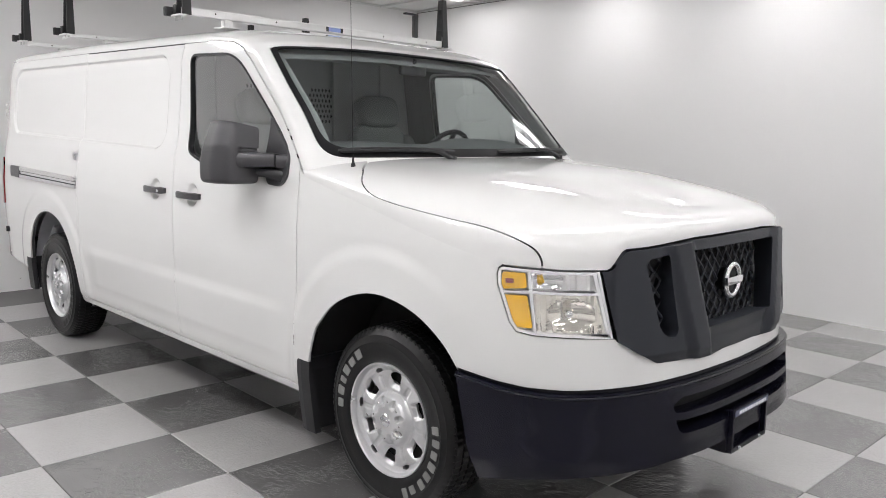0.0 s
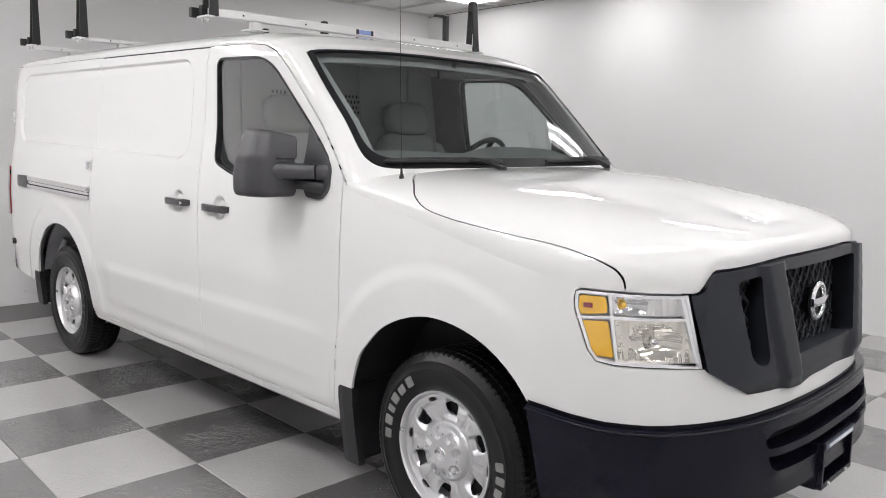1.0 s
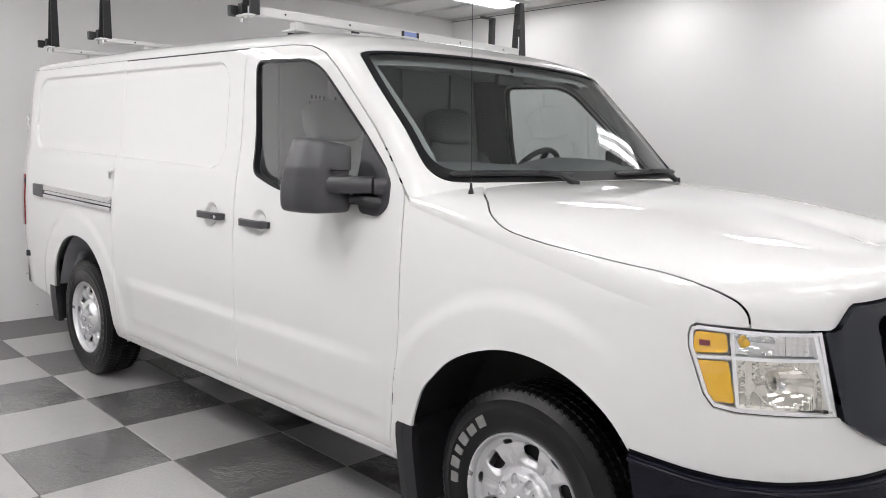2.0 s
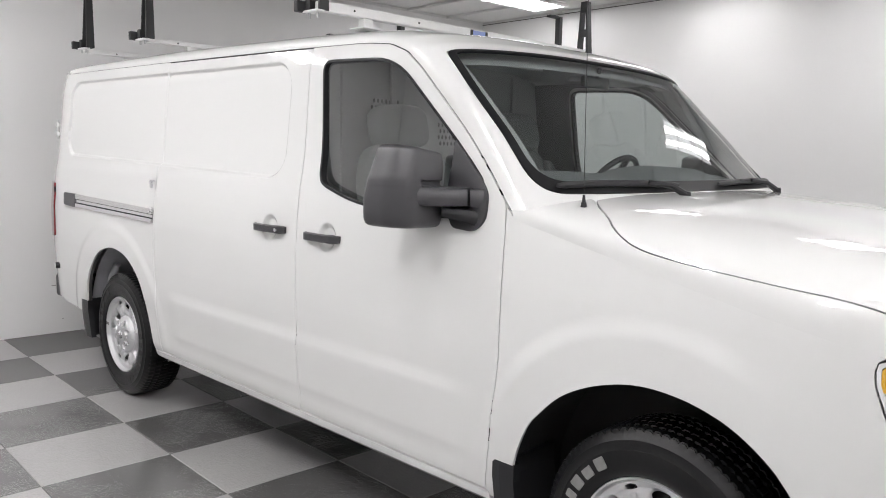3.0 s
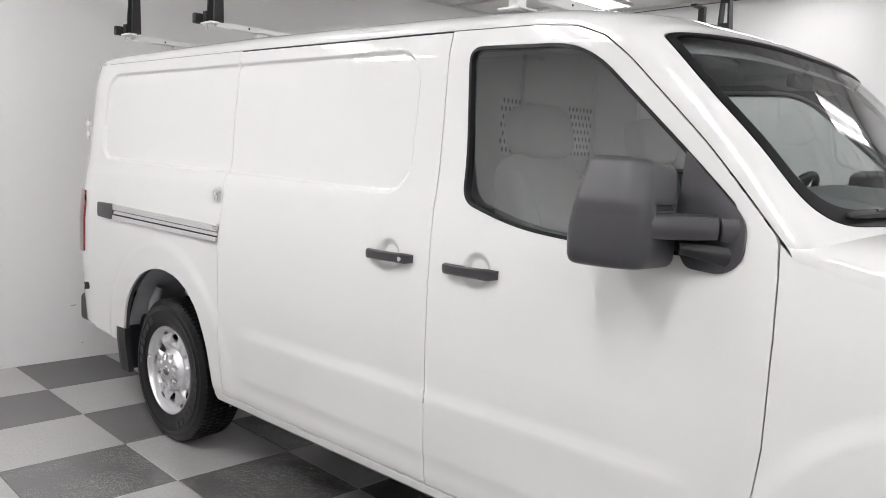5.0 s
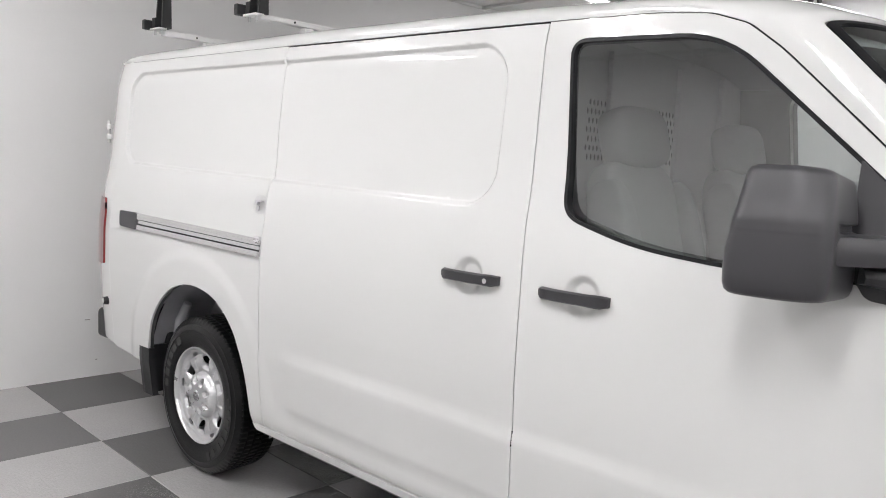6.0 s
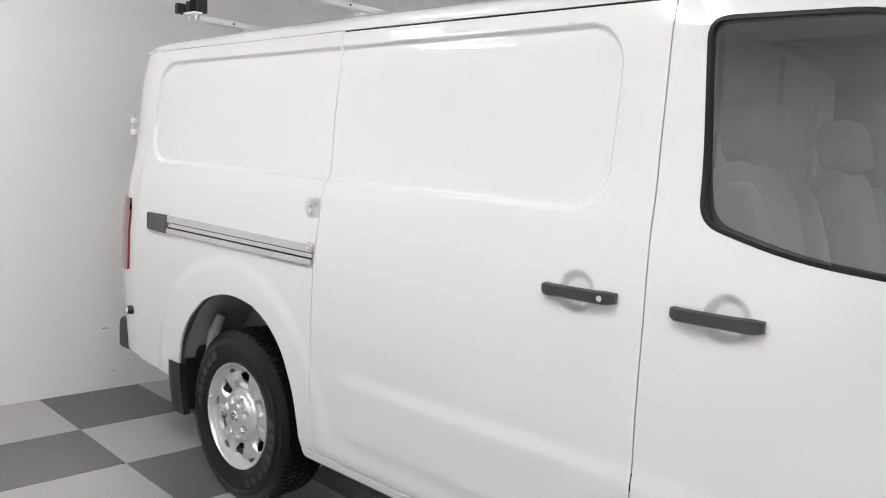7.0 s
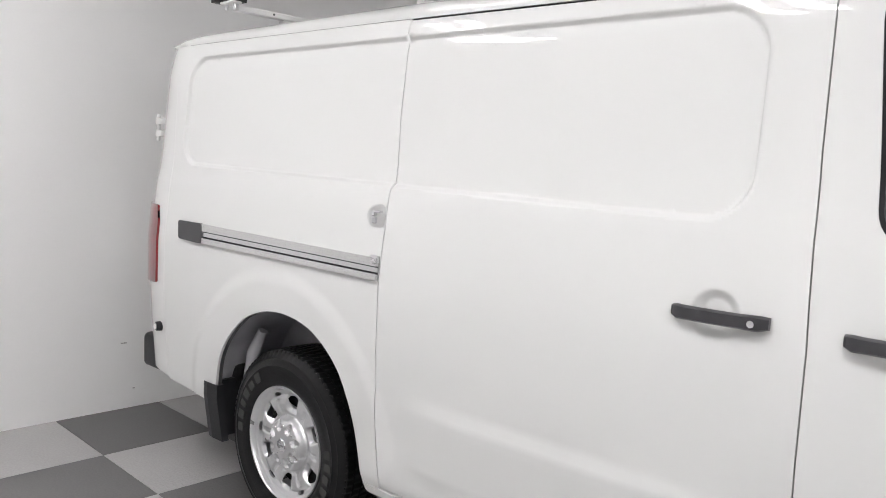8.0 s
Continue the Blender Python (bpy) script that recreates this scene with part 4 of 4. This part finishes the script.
    add_cyl(bm, (0, -.03, 0), (0, .10, 0), .10, n=24)
    part("brake_disc", bm, DARK, w, "dark brake parts behind the wheel", smooth=True)
    return w


for x, lettered in ((0, True), (-3.71, False)):
    w0 = wheel_parts(lettered)
    w0.location = (x, -.835, .384)
    copy_thing(w0, pose(x, .835, .384, 0, 0, 180))


# ---- arches, underbody and flaps ----
def arch_liner(cx, radius, mat, s):
    bm = bmesh.new()
    arcs = []
    for y in (-.925, -.62):
        arcs.append([bm.verts.new((cx + radius * math.cos(radians(d)), s * -y if s > 0 else y, .40 + radius * math.sin(radians(d)))) for d in range(-8, 189, 7)])
    n = len(arcs[0])
    for i in range(n - 1):
        bm.faces.new((arcs[0][i], arcs[0][i + 1], arcs[1][i + 1], arcs[1][i]))
    bm.faces.new(arcs[1])
    return bm


for s in (-1, 1):
    part("arch_liner", arch_liner(-.02, .545, LINER, s), LINER, van, "black front wheel arch liner", smooth=True)
    part("arch_liner", arch_liner(-3.69, .56, LINER, s), LINER_GREY, van, "dusty grey rear wheel arch", smooth=True)
    bm = bmesh.new()
    pts = [(-4.13, s * .84, .38), (-4.115, s * .845, .55), (-4.085, s * .845, .68), (-4.04, s * .83, .78)]
    add_tube(bm, pts, [.022, .028, .03, .022], 10)
    part("arch_brace", bm, LINER_GREY, van, "pale brace inside the rear arch", smooth=True)
    for x0, x1, z0, z1, ty in ((-.585, -.49, .205, .525, 0), (-4.262, -4.15, .295, .535, 0)):
        bm = bmesh.new()
        ys = [s * .985, s * .70]
        sec = lambda z, k: [(x0 + k, ys[0], z), (x0 + .035 + k, ys[0] + s * .004, z), (x1 + k, ys[0] + s * .002, z), (x1 + k, ys[0] - s * .03, z), (x0 + .05 + k, ys[0] - s * .05, z), (x0 + .05 + k, ys[1], z), (x0 + .03 + k, ys[1], z), (x0 + k, ys[0] - s * .02, z)]
        loft(bm, [sec(z1, 0), sec(z1 - .06, 0), sec((z0 + z1) / 2, .015), sec(z0 + .01, .045), sec(z0, .05)])
        part("mud_flap", bm, BLACK, van, "black plastic mud flap")
bm = bmesh.new()
add_box(bm, -4.55, .60, -.60, .60, .27, .56, bevel=.03)
add_box(bm, -3.05, -.60, -.86, .86, .36, .50, bevel=.03)
add_box(bm, -4.75, -4.2, -.86, .86, .50, .60, bevel=.03)
part("underbody", bm, DARK, van, "black underbody between the wheels")
for x in (0, -3.71):
    part("axle", add_cyl(bmesh.new(), (x, -.75, .384), (x, .75, .384), .055, n=16), DARK, van, "dark axle", smooth=True)

# ---- door handles, slide rail, striker, tail ----
for (sd, fd), s in zip(DOORS, (-1, 1)):
    for owner, x0, x1, zc, lock in ((sd, -2.057, -1.820, 1.205, True), (fd, -1.662, -1.428, 1.197, False)):
        if s > 0 and owner is sd:
            continue
        bm = bmesh.new()
        secs = []
        for k in np.linspace(0, 1, 13):
            x = x0 + (x1 - x0) * k
            bow = .026 * math.sin(math.pi * min(max((k - .01) / .98, 0), 1)) ** .22 + .006
            hh = .0175 if 0 < k < 1 else .014
            if k < .12 or k > .80:
                hh += .001 * (1 if 0 < k < 1 else 0)
            dd = .016
            wy = float(width(zc)) + bow
            sec = []
            for c, d in ((-1, 0), (-.75, 1), (.75, 1), (1, 0), (1, -1), (-1, -1)):
                sec.append((x, s * (wy + d * dd * .5), zc + c * hh))
            secs.append(sec)
        loft(bm, secs)
        hd = part("handle", bm, GREY_PLASTIC, owner, "dark grey pull handle", smooth=True)
        for xe in (x0 + .012, x1 - .022):
            bm = bmesh.new()
            add_box(bm, xe - .010, xe + .014, s * (float(width(zc)) - .004), s * (float(width(zc)) + .02), zc - .011, zc + .011, bevel=.003)
            part("handle_base", bm, GREY_PLASTIC, owner)
        if lock:
            bm = bmesh.new()
            wy = float(width(zc)) + .036
            add_cyl(bm, (x1 - .032, s * (wy - .01), zc - .001), (x1 - .032, s * (wy + .004), zc - .001), .0085, n=16)
            part("lock", bm, CHROME, owner, "round key lock", smooth=True)

strip("slide_rail", .014, [(-4.268, 1.236), (-3.129, 1.211), (-3.129, 1.183), (-4.262, 1.205)], RAIL_METAL, van, "bright metal slide rail", thick=.02, r=.003, du=.05)
strip("rail_slot", .003, [(-4.262, 1.206), (-3.129, 1.184), (-3.129, 1.150), (-4.258, 1.172)], DARK, van, "dark rail slot", thick=0, r=.002, du=.05)
strip("slide_rail", .009, [(-4.262, 1.201), (-3.129, 1.179), (-3.129, 1.163), (-4.262, 1.183)], RAIL_METAL, van, "bright metal slide rail", thick=.008, r=.001, du=.05)
strip("slide_rail", .014, [(-4.258, 1.176), (-3.129, 1.157), (-3.129, 1.135), (-4.256, 1.154)], RAIL_METAL, van, "bright metal slide rail", thick=.02, r=.003, du=.05)
strip("rail_cap", .016, [(-4.466, 1.240), (-4.266, 1.239), (-4.257, 1.150), (-4.452, 1.158)], GREY_PLASTIC, van, "dark grey rail end cap", thick=.02, r=.02)
strip("rail_stop", .014, [(-3.165, 1.222), (-3.129, 1.220), (-3.129, 1.190), (-3.165, 1.192)], CHROME, van, "bright rail stop", thick=.02, r=.006)
strip("striker_plate", .002, [(-3.20, 1.392), (-3.130, 1.394), (-3.124, 1.314), (-3.196, 1.314), (-3.226, 1.352)], ZINC, van, "bright door striker plate", thick=.006, r=.026)
bm = bmesh.new()
w_ = float(width(1.35))
add_box(bm, -3.185, -3.165, -w_ - .012, -w_ + .002, 1.327, 1.348, bevel=.002)
add_box(bm, -3.178, -3.142, -w_ - .016, -w_ + .002, 1.364, 1.372, bevel=.002)
add_box(bm, -3.184, -3.170, -w_ - .016, -w_ + .002, 1.352, 1.368, bevel=.002)
part("striker", bm, CHROME, van, "bright striker hook")
for mirror in (False, True):
    strip("tail_light", .008, [(-4.668, 1.22), (-4.69, 1.295), (-4.93, 1.30), (-4.96, .92), (-4.672, .925)], RED, van, "dark red tail light", mirror, thick=.03, r=.012)
p = skin(-4.655, .715)
bm = bmesh.new()
add_cyl(bm, (p[0], p[1] + .01, p[2]), (p[0] - .008, p[1] - .018, p[2]), .024, .022, 20)
part("bumper_stop", bm, BLACK, van, "black rubber stop", smooth=True)
bm = bmesh.new()
add_cyl(bm, (p[0] - .006, p[1] - .014, p[2]), (p[0] - .008, p[1] - .025, p[2]), .0135, .012, 16)
part("stop_bolt", bm, RACK, van, "bright bolt", smooth=True)
bm = bmesh.new()
add_box(bm, -5.04, -4.81, -.89, .89, .43, .61, bevel=.04, segs=4)
part("rear_bumper", bm, BLACK, van, "black rear step bumper", smooth=True)
bm = bmesh.new()
add_box(bm, -4.915, -4.86, -.885, -.855, 1.62, 1.65, bevel=.005)
add_box(bm, -4.915, -4.86, -.885, -.855, 1.68, 1.71, bevel=.005)
add_cyl(bm, (-4.908, -.872, 1.60), (-4.908, -.872, 1.73), .009, n=12)
part("rear_hinge", bm, PAINT, van, "white rear door hinge", smooth=True)


# ---- mirrors ----
def mirror_set(s, fd):
    m = panel("mirror_sail", side(.012), rounded([(-.85, 1.606), (-.70, 1.473), (-.655, 1.425), (-.652, 1.335), (-.70, 1.293), (-.80, 1.300), (-.822, 1.335), (-.85, 1.350)], [.005, .02, .03, .03, .03, .02, .02, .01]), [],
              .02, .02, GREY_PLASTIC, fd, "dark grey mirror base", thick=.02, mirror=s > 0)
    # head: plan outline lofted over the height
    plan = rounded([(-.812, -1.022), (-.826, -1.172), (-.895, -1.212), (-1.02, -1.213), (-1.04, -1.19), (-1.04, -1.03)], [.018, .026, .04, .02, .015, .03])
    c = np.array([-.94, -1.10])
    rings = []
    for z, k, dx, dy in ((1.300, .78, 0, 0), (1.303, .88, 0, 0), (1.310, .95, 0, 0), (1.325, .99, 0, 0), (1.35, 1.0, 0, 0), (1.40, .995, 0, 0), (1.436, .975, .002, .006), (1.444, .970, .002, .006), (1.448, .968, .002, .006), (1.462, .952, .002, .008), (1.466, .949, .002, .008), (1.48, .935, .003, .012), (1.52, .89, .003, .020), (1.55, .855, .003, .026), (1.567, .835, .002, .029), (1.578, .80, .001, .031), (1.584, .72, 0, .032)):
        ring = []
        for x, y in resample(plan, .012, .012):
            px_, py_ = c[0] + (x - c[0]) * k + dx, c[1] + (y - c[1]) * k + dy
            if 1.445 < z < 1.463 and x > -.86 and y > -1.135:                  # finger groove over the arm
                px_ -= .012 * smooth(-1.135, -1.105, y)
            ring.append((px_, -py_ if s > 0 else py_, z - .13 * (y + 1.21) * smooth(1.44, 1.57, z)))
        rings.append(ring)
    bm = bmesh.new()
    loft(bm, rings)
    head = part("mirror_head", bm, GREY_PLASTIC, fd, "dark grey tow mirror housing", smooth=True)
    Y = lambda y: y if s < 0 else -y
    bm = bmesh.new()
    add_box(bm, -1.0385, -1.030, min(Y(-1.16), Y(-1.06)), max(Y(-1.16), Y(-1.06)), 1.34, 1.44, bevel=.003)
    part("mirror_glass", bm, CHROME, fd, "mirror glass")
    bm = bmesh.new()
    sec = lambda x, y, z0, z1, h: [(x + h * .5, Y(y - h), z0 + .008), (x + h * .6, Y(y - h * 1.1), z0 + .02), (x + h * .6, Y(y - h * 1.1), z1 - .02), (x + h * .4, Y(y - h * .9), z1 - .004), (x - h * .5, Y(y + h), z1), (x - h * .6, Y(y + h), z0)]
    loft(bm, [sec(-.895, -1.140, 1.380, 1.438, .026), sec(-.868, -1.120, 1.376, 1.440, .034), sec(-.834, -1.085, 1.372, 1.444, .038), sec(-.775, -1.03, 1.372, 1.443, .036), sec(-.728, -.975, 1.375, 1.442, .036)])
    part("mirror_arm", bm, GREY_PLASTIC, fd, smooth=True)
    bm = bmesh.new()
    loft(bm, [sec(-.722, -.968, 1.372, 1.440, .037), sec(-.69, -.935, 1.365, 1.442, .034)])
    part("arm_hinge", bm, GREY_PLASTIC, fd, smooth=True)
    bm = bmesh.new()
    loft(bm, [sec(-.80, -1.03, 1.335, 1.375, .026), sec(-.74, -.98, 1.318, 1.372, .034), sec(-.69, -.94, 1.300, 1.365, .034)])
    part("lower_arm", bm, BLACK, fd, "black lower mirror arm", smooth=True)


mirror_set(-1, DOORS[0][1])
mirror_set(1, DOORS[1][1])

# ---- wipers and aerial ----
def wiper(q0, q1, tt, pivot, arm_q):
    bm = bmesh.new()
    S = both(top)
    qs = np.linspace(q0, q1, 14)
    up = np.array([.010, 0, .012])
    P = S(np.full(14, tt) + .03 * np.sin(np.linspace(0, math.pi, 14)), qs) + up
    add_tube(bm, [tuple(p) for p in P], [.006] + [.012] * 12 + [.006], 8)
    add_tube(bm, [tuple(p + np.array([.008, 0, .008])) for p in P[3:11]], .005, 6)
    mid = S(np.array(tt), np.array(arm_q)) + up * 1.9
    add_tube(bm, [tuple(mid), tuple((mid + np.array(pivot)) / 2 + np.array([.012, 0, .012])), tuple(pivot)], [.009, .011, .014], 8)
    add_cyl(bm, (pivot[0], pivot[1], pivot[2] - .03), (pivot[0], pivot[1], pivot[2] + .015), .018, .014, 14)
    part("wiper", bm, BLACK, van, "black windscreen wiper", smooth=True)


wiper(.34, .90, .20, (-.285, -.30, 1.425), .76)
wiper(1.04, 1.55, .20, (-.30, .55, 1.425), 1.24)
bm = bmesh.new()
add_cyl(bm, (-.352, -.848, 1.395), (-.352, -.848, 1.412), .011, .008, 16)
add_cyl(bm, (-.352, -.848, 1.412), (-.353, -.848, 1.435), .006, .004, 12)
add_tube(bm, [(-.353, -.848, 1.44), (-.36, -.850, 1.75), (-.37, -.852, 2.25)], [.0014, .0012, .0009], 6)
part("aerial", bm, BLACK, van, "thin black whip aerial", smooth=True)

# ---- cab ----
T_IN = np.array([-1.4, 0, 1.2])


def inward(fn, k, kz=None):
    return lambda t, q: (lambda p: p + (T_IN - p) * np.array([k * .3, k, k if kz is None else kz]))(fn(t, q))


panel("headliner", inward(both(top), .03, .07), [(2.72, .30), (2.78, 1.0), (2.72, 1.70), (6.2, 1.92), (6.2, .08)], [], .08, .05, TRIM_LIGHT, van, "grey cloth headliner", thick=0)
for q0, q1 in ((0.0, .30), (1.70, 2.0)):
    panel("pillar_trim", inward(both(top), .035, .03), [(.1, q0), (2.8, q0), (2.8, q1), (.1, q1)], [], .08, .03, TRIM_LIGHT, van, "grey pillar trim", thick=0)
bm = bmesh.new()
prof = [(-.47, 1.395), (-.54, 1.44), (-.70, 1.478), (-.86, 1.485), (-.96, 1.47), (-1.0, 1.42), (-1.0, 1.25), (-.93, 1.10), (-.86, .80), (-.50, .80)]
rings = []
for y in np.linspace(-.80, .80, 29):
    hump = .035 * math.exp(-((y - .42) / .24) ** 4) + .012 * math.exp(-((y + .42) / .28) ** 4)
    rings.append([(x - (.0 if i < 3 else .02 * math.exp(-((y - .42) / .25) ** 4)), y, z + (hump if 2 <= i <= 4 else 0)) for i, (x, z) in enumerate(prof)])
loft(bm, rings)
part("dashboard", bm, DASH, van, "dark grey dashboard with an instrument hood", smooth=True)
bm = bmesh.new()
wc, tilt = Vector((-1.08, .42, 1.40)), Matrix.Rotation(radians(-58), 4, "Y")
pts = [wc + tilt @ Vector((.185 * math.cos(t), .185 * math.sin(t), 0)) for t in np.linspace(0, 2 * math.pi, 33)]
add_tube(bm, pts, .015, 8)
for d in (0, 140, 220):
    add_tube(bm, [wc, wc + tilt @ Vector((.18 * math.cos(radians(d)), .18 * math.sin(radians(d)), 0))], .016, 6)
pillow(bm, (0, 0, 0), (.07, .08, .03), m=Matrix.Translation(wc) @ tilt, seg=8)
add_tube(bm, [wc, wc + Vector((.2, 0, -.1))], .035, 8)
part("steering_wheel", bm, BLACK, van, "black steering wheel", smooth=True)


def seat(y):
    st = new("seat")
    st.parent = van
    tagged(st, "grey cloth bucket seat with headrest")
    lean = lambda x, z: Matrix.Translation((x, y, z)) @ Matrix.Rotation(radians(-14), 4, "Y")
    bm = bmesh.new()
    pillow(bm, (0, 0, 0), (.28, .26, .09), 3.6, m=Matrix.Translation((-1.36, y, .93)) @ Matrix.Rotation(radians(-8), 4, "Y"))
    part("cushion", bm, SEAT, st, smooth=True)
    bm = bmesh.new()
    pillow(bm, (0, 0, 0), (.075, .24, .335), 4.2, m=lean(-1.655, 1.27))
    part("backrest", bm, SEAT, st, smooth=True)
    for k in (-1, 1):
        bm = bmesh.new()
        pillow(bm, (.035, k * .215, -.03), (.085, .05, .29), 3.2, m=lean(-1.655, 1.27), seg=14)
        part("bolster", bm, SEAT, st, smooth=True)
    bm = bmesh.new()
    pillow(bm, (0, 0, 0), (.07, .165, .105), 3.6, m=lean(-1.715, 1.675))
    part("headrest", bm, SEAT, st, smooth=True)
    bm = bmesh.new()
    for k in (-.06, .06):
        add_cyl(bm, (-1.70, y + k, 1.54), (-1.712, y + k, 1.63), .007, n=8)
    part("headrest_post", bm, TRIM, st, smooth=True)
    bm = bmesh.new()
    add_box(bm, -1.60, -1.12, y - .2, y + .2, .62, .86, bevel=.03)
    part("seat_base", bm, TRIM, st)


seat(-.43)
seat(.43)
# steel partition with punched strips
holes = []
for y0, y1 in ((-.43, -.25), (.05, .25)):
    row = 0
    z = 1.61
    while z < 1.83:
        y = y0 + (.0 if row % 2 else .0135)
        while y < y1:
            holes.append(circle(y, z, .0085, 8, .0125))
            y += .027
        z += .033
        row += 1
panel("partition", lambda y, z: np.stack([-1.93 + .0 * y + .04 * np.abs(y), y, z], -1), [(-.86, .62), (.86, .62), (.90, 1.40), (.82, 1.98), (.5, 2.05), (-.5, 2.05), (-.82, 1.98), (-.90, 1.40)], holes, .06, .06, PERF, van,
      "grey steel partition with punched strips", thick=.003, ref=(1, 0, 0))
part("partition_backing", box_bm(-1.99, -1.975, -.80, .80, .7, 1.95, bevel=.004), DARK, van, "dark sheet added behind the punched strips to darken the holes")
for yy in (-.62, -.31, .22, .62):
    part("partition_post", box_bm(-1.905, -1.885, yy - .015, yy + .015, .7, 2.0, bevel=.004), PERF, van, "grey partition post")
part("cab_floor", box_bm(-1.92, -.66, -.84, .84, .60, .66, bevel=.01), TRIM, van, "dark cab floor")
part("firewall", box_bm(-.70, -.65, -.84, .84, .661, 1.30, bevel=.01), TRIM, van, "dark firewall")
bm = bmesh.new()
add_box(bm, -.925, -.895, -.09, .10, 1.855, 1.905, bevel=.012, segs=3)
add_cyl(bm, (-.90, 0, 1.90), (-.885, 0, 1.94), .010, n=10)
part("inner_mirror", bm, BLACK, van, "black inner rear-view mirror", smooth=True)
for yy in (-.42, .42):
    part("sun_visor", box_bm(-1.20, -1.04, yy - .22, yy + .22, 1.915, 1.935, bevel=.008, segs=2), TRIM_LIGHT, van, "grey sun visor")


# ---- ladder rack ----
rack = thing("ladder_rack", "white ladder rack with black uprights on the van roof", "roof rack")


def rack_bar(x, z, low, high):
    """A crossbar that lies between low and high over z, with its feet and the ladder uprights on its ends."""
    bm = bmesh.new()
    add_box(bm, x - .022, x + .022, -.955, .955, z + low, z + high, bevel=.006)
    bar = part("crossbar", bm, RACK, rack, "white steel crossbar")
    for y in (-.78, -.40, .40, .78):
        part("bar_bolt", add_cyl(bmesh.new(), (x - .024, y, z + (low + high) / 2), (x + .024, y, z + (low + high) / 2), .005, n=8), RACK_BLACK, bar, "dark bolt")
    for y in (-.70, .70):
        bm = bmesh.new()
        add_box(bm, x - .02, x + .02, y - .025, y + .025, 2.08, z + low - .001, bevel=.004)
        add_box(bm, x - .05, x + .05, y - .05, y + .05, 2.085, 2.093, bevel=.003)
        part("foot", bm, RACK, rack, "white steel foot")
    for s in (-1, 1):
        bm = bmesh.new()
        add_box(bm, x - .05, x + .05, s * .956, s * 1.0, z - .006, z + .003, bevel=.003)
        part("base_plate", bm, RACK, rack, "white base plate")
        for k in (-.028, .028):
            part("bolt", add_cyl(bmesh.new(), (x + k, s * .978, z - .028), (x + k, s * .978, z - .005), .006, n=8), ZINC, rack, "zinc bolt", smooth=True)
        h = .317
        # upright: a tapered pair of flanges with a web and slots
        bm = bmesh.new()
        for k in (-1, 1):
            secs = []
            for t in np.linspace(0, 1, 6):
                zz = z + .004 + h * t
                half = .038 - .020 * t
                xx = x + .004 + k * half * (1 if k < 0 else .75)
                secs.append([(xx - .005, s * .925, zz), (xx + .005, s * .925, zz), (xx + .005, s * (.975 - .012 * t), zz), (xx - .005, s * (.975 - .012 * t), zz)])
            loft(bm, secs)
        for t0, t1 in ((.0, .10), (.36, .50), (.80, 1.0)):
            add_box(bm, x - .034 + .018 * t0, x + .034 - .012 * t0, s * .926, s * .932, z + .004 + h * t0, z + .004 + h * t1, bevel=.001, segs=1)
        part("upright", bm, RACK_BLACK, rack, "black slotted ladder upright")
        bm = bmesh.new()
        add_box(bm, x - .068, x - .042, s * .97, s * 1.03, z - .004, z + .044, bevel=.006)
        add_box(bm, x - .041, x - .01, s * .978, s * .99, z - .002, z + .055, bevel=.002)
        part("stop_block", bm, RACK_BLACK, rack, "black rubber stop block")
    return bar


rack_bar(-4.10, 2.165, -.030, -.004)
rack_bar(-3.25, 2.150, -.014, .010)
rack_bar(-1.64, 2.128, .004, .046)
bm = bmesh.new()
add_box(bm, -1.655, -1.625, .68, .71, 2.15, 2.33, bevel=.003)
add_box(bm, -1.655, -1.625, .60, .679, 2.318, 2.33, bevel=.003)
part("hook", bm, RACK_BLACK, rack, "black bent stop hook")
bm = bmesh.new()
add_box(bm, -1.6175, -1.6145, -.035, .055, 2.142, 2.165, bevel=0)
part("sticker", bm, BLUE, rack, "small pale blue sticker")
bm = bmesh.new()
for yy in (-.052, .056):
    add_box(bm, -1.6175, -1.614, yy, yy + .016, 2.14, 2.167, bevel=0)
part("sticker_end", bm, RACK_BLACK, rack, "black sticker ends")

# small marks on the back wall
for wy, wz, ln in ((-.99, .40, .035), (-.93, .115, .012)):
    bm = bmesh.new()
    add_box(bm, 0, .002, -ln / 2, ln / 2, -.003, .003, bevel=0)
    mk = part("wall_mark", bm, SMUDGE)
    mk.matrix_world = ROOM @ pose(R_BACK + .0005, wy + 1.23 + .15, wz)
    tagged(mk, "small grey scuff on the white wall", "scuff", kind="structure")


# ---- floor tiles ----
floor = part("floor", box_bm(R_BACK, R_FRONT, R_RIGHT, R_LEFT, -.06, -.012, bevel=0), DARK)
floor.matrix_world = ROOM
tagged(floor, "checkered floor of light and dark grey plastic tiles", "floor", kind="structure")
tile_mesh = {}
for key, mat in ((0, TILE_LIGHT), (1, TILE_DARK)):
    bm = box_bm(-TILE / 2 + .001, TILE / 2 - .001, -TILE / 2 + .001, TILE / 2 - .001, -.011, 0, bevel=.0025, segs=1)
    me = bpy.data.meshes.new("tile")
    bm.to_mesh(me)
    bm.free()
    me.materials.append(mat)
    tile_mesh[key] = me
for i in range(-7, 11):
    for j in range(-7, 9):
        t = new("tile", tile_mesh[(i + j) % 2])
        t.parent = floor
        t.location = ((i + .5) * TILE, (j + .5) * TILE, 0)
        if i == -7:                          # the last row runs on to the back wall
            t.location.x -= .031
            t.scale.x = (TILE + .062) / TILE
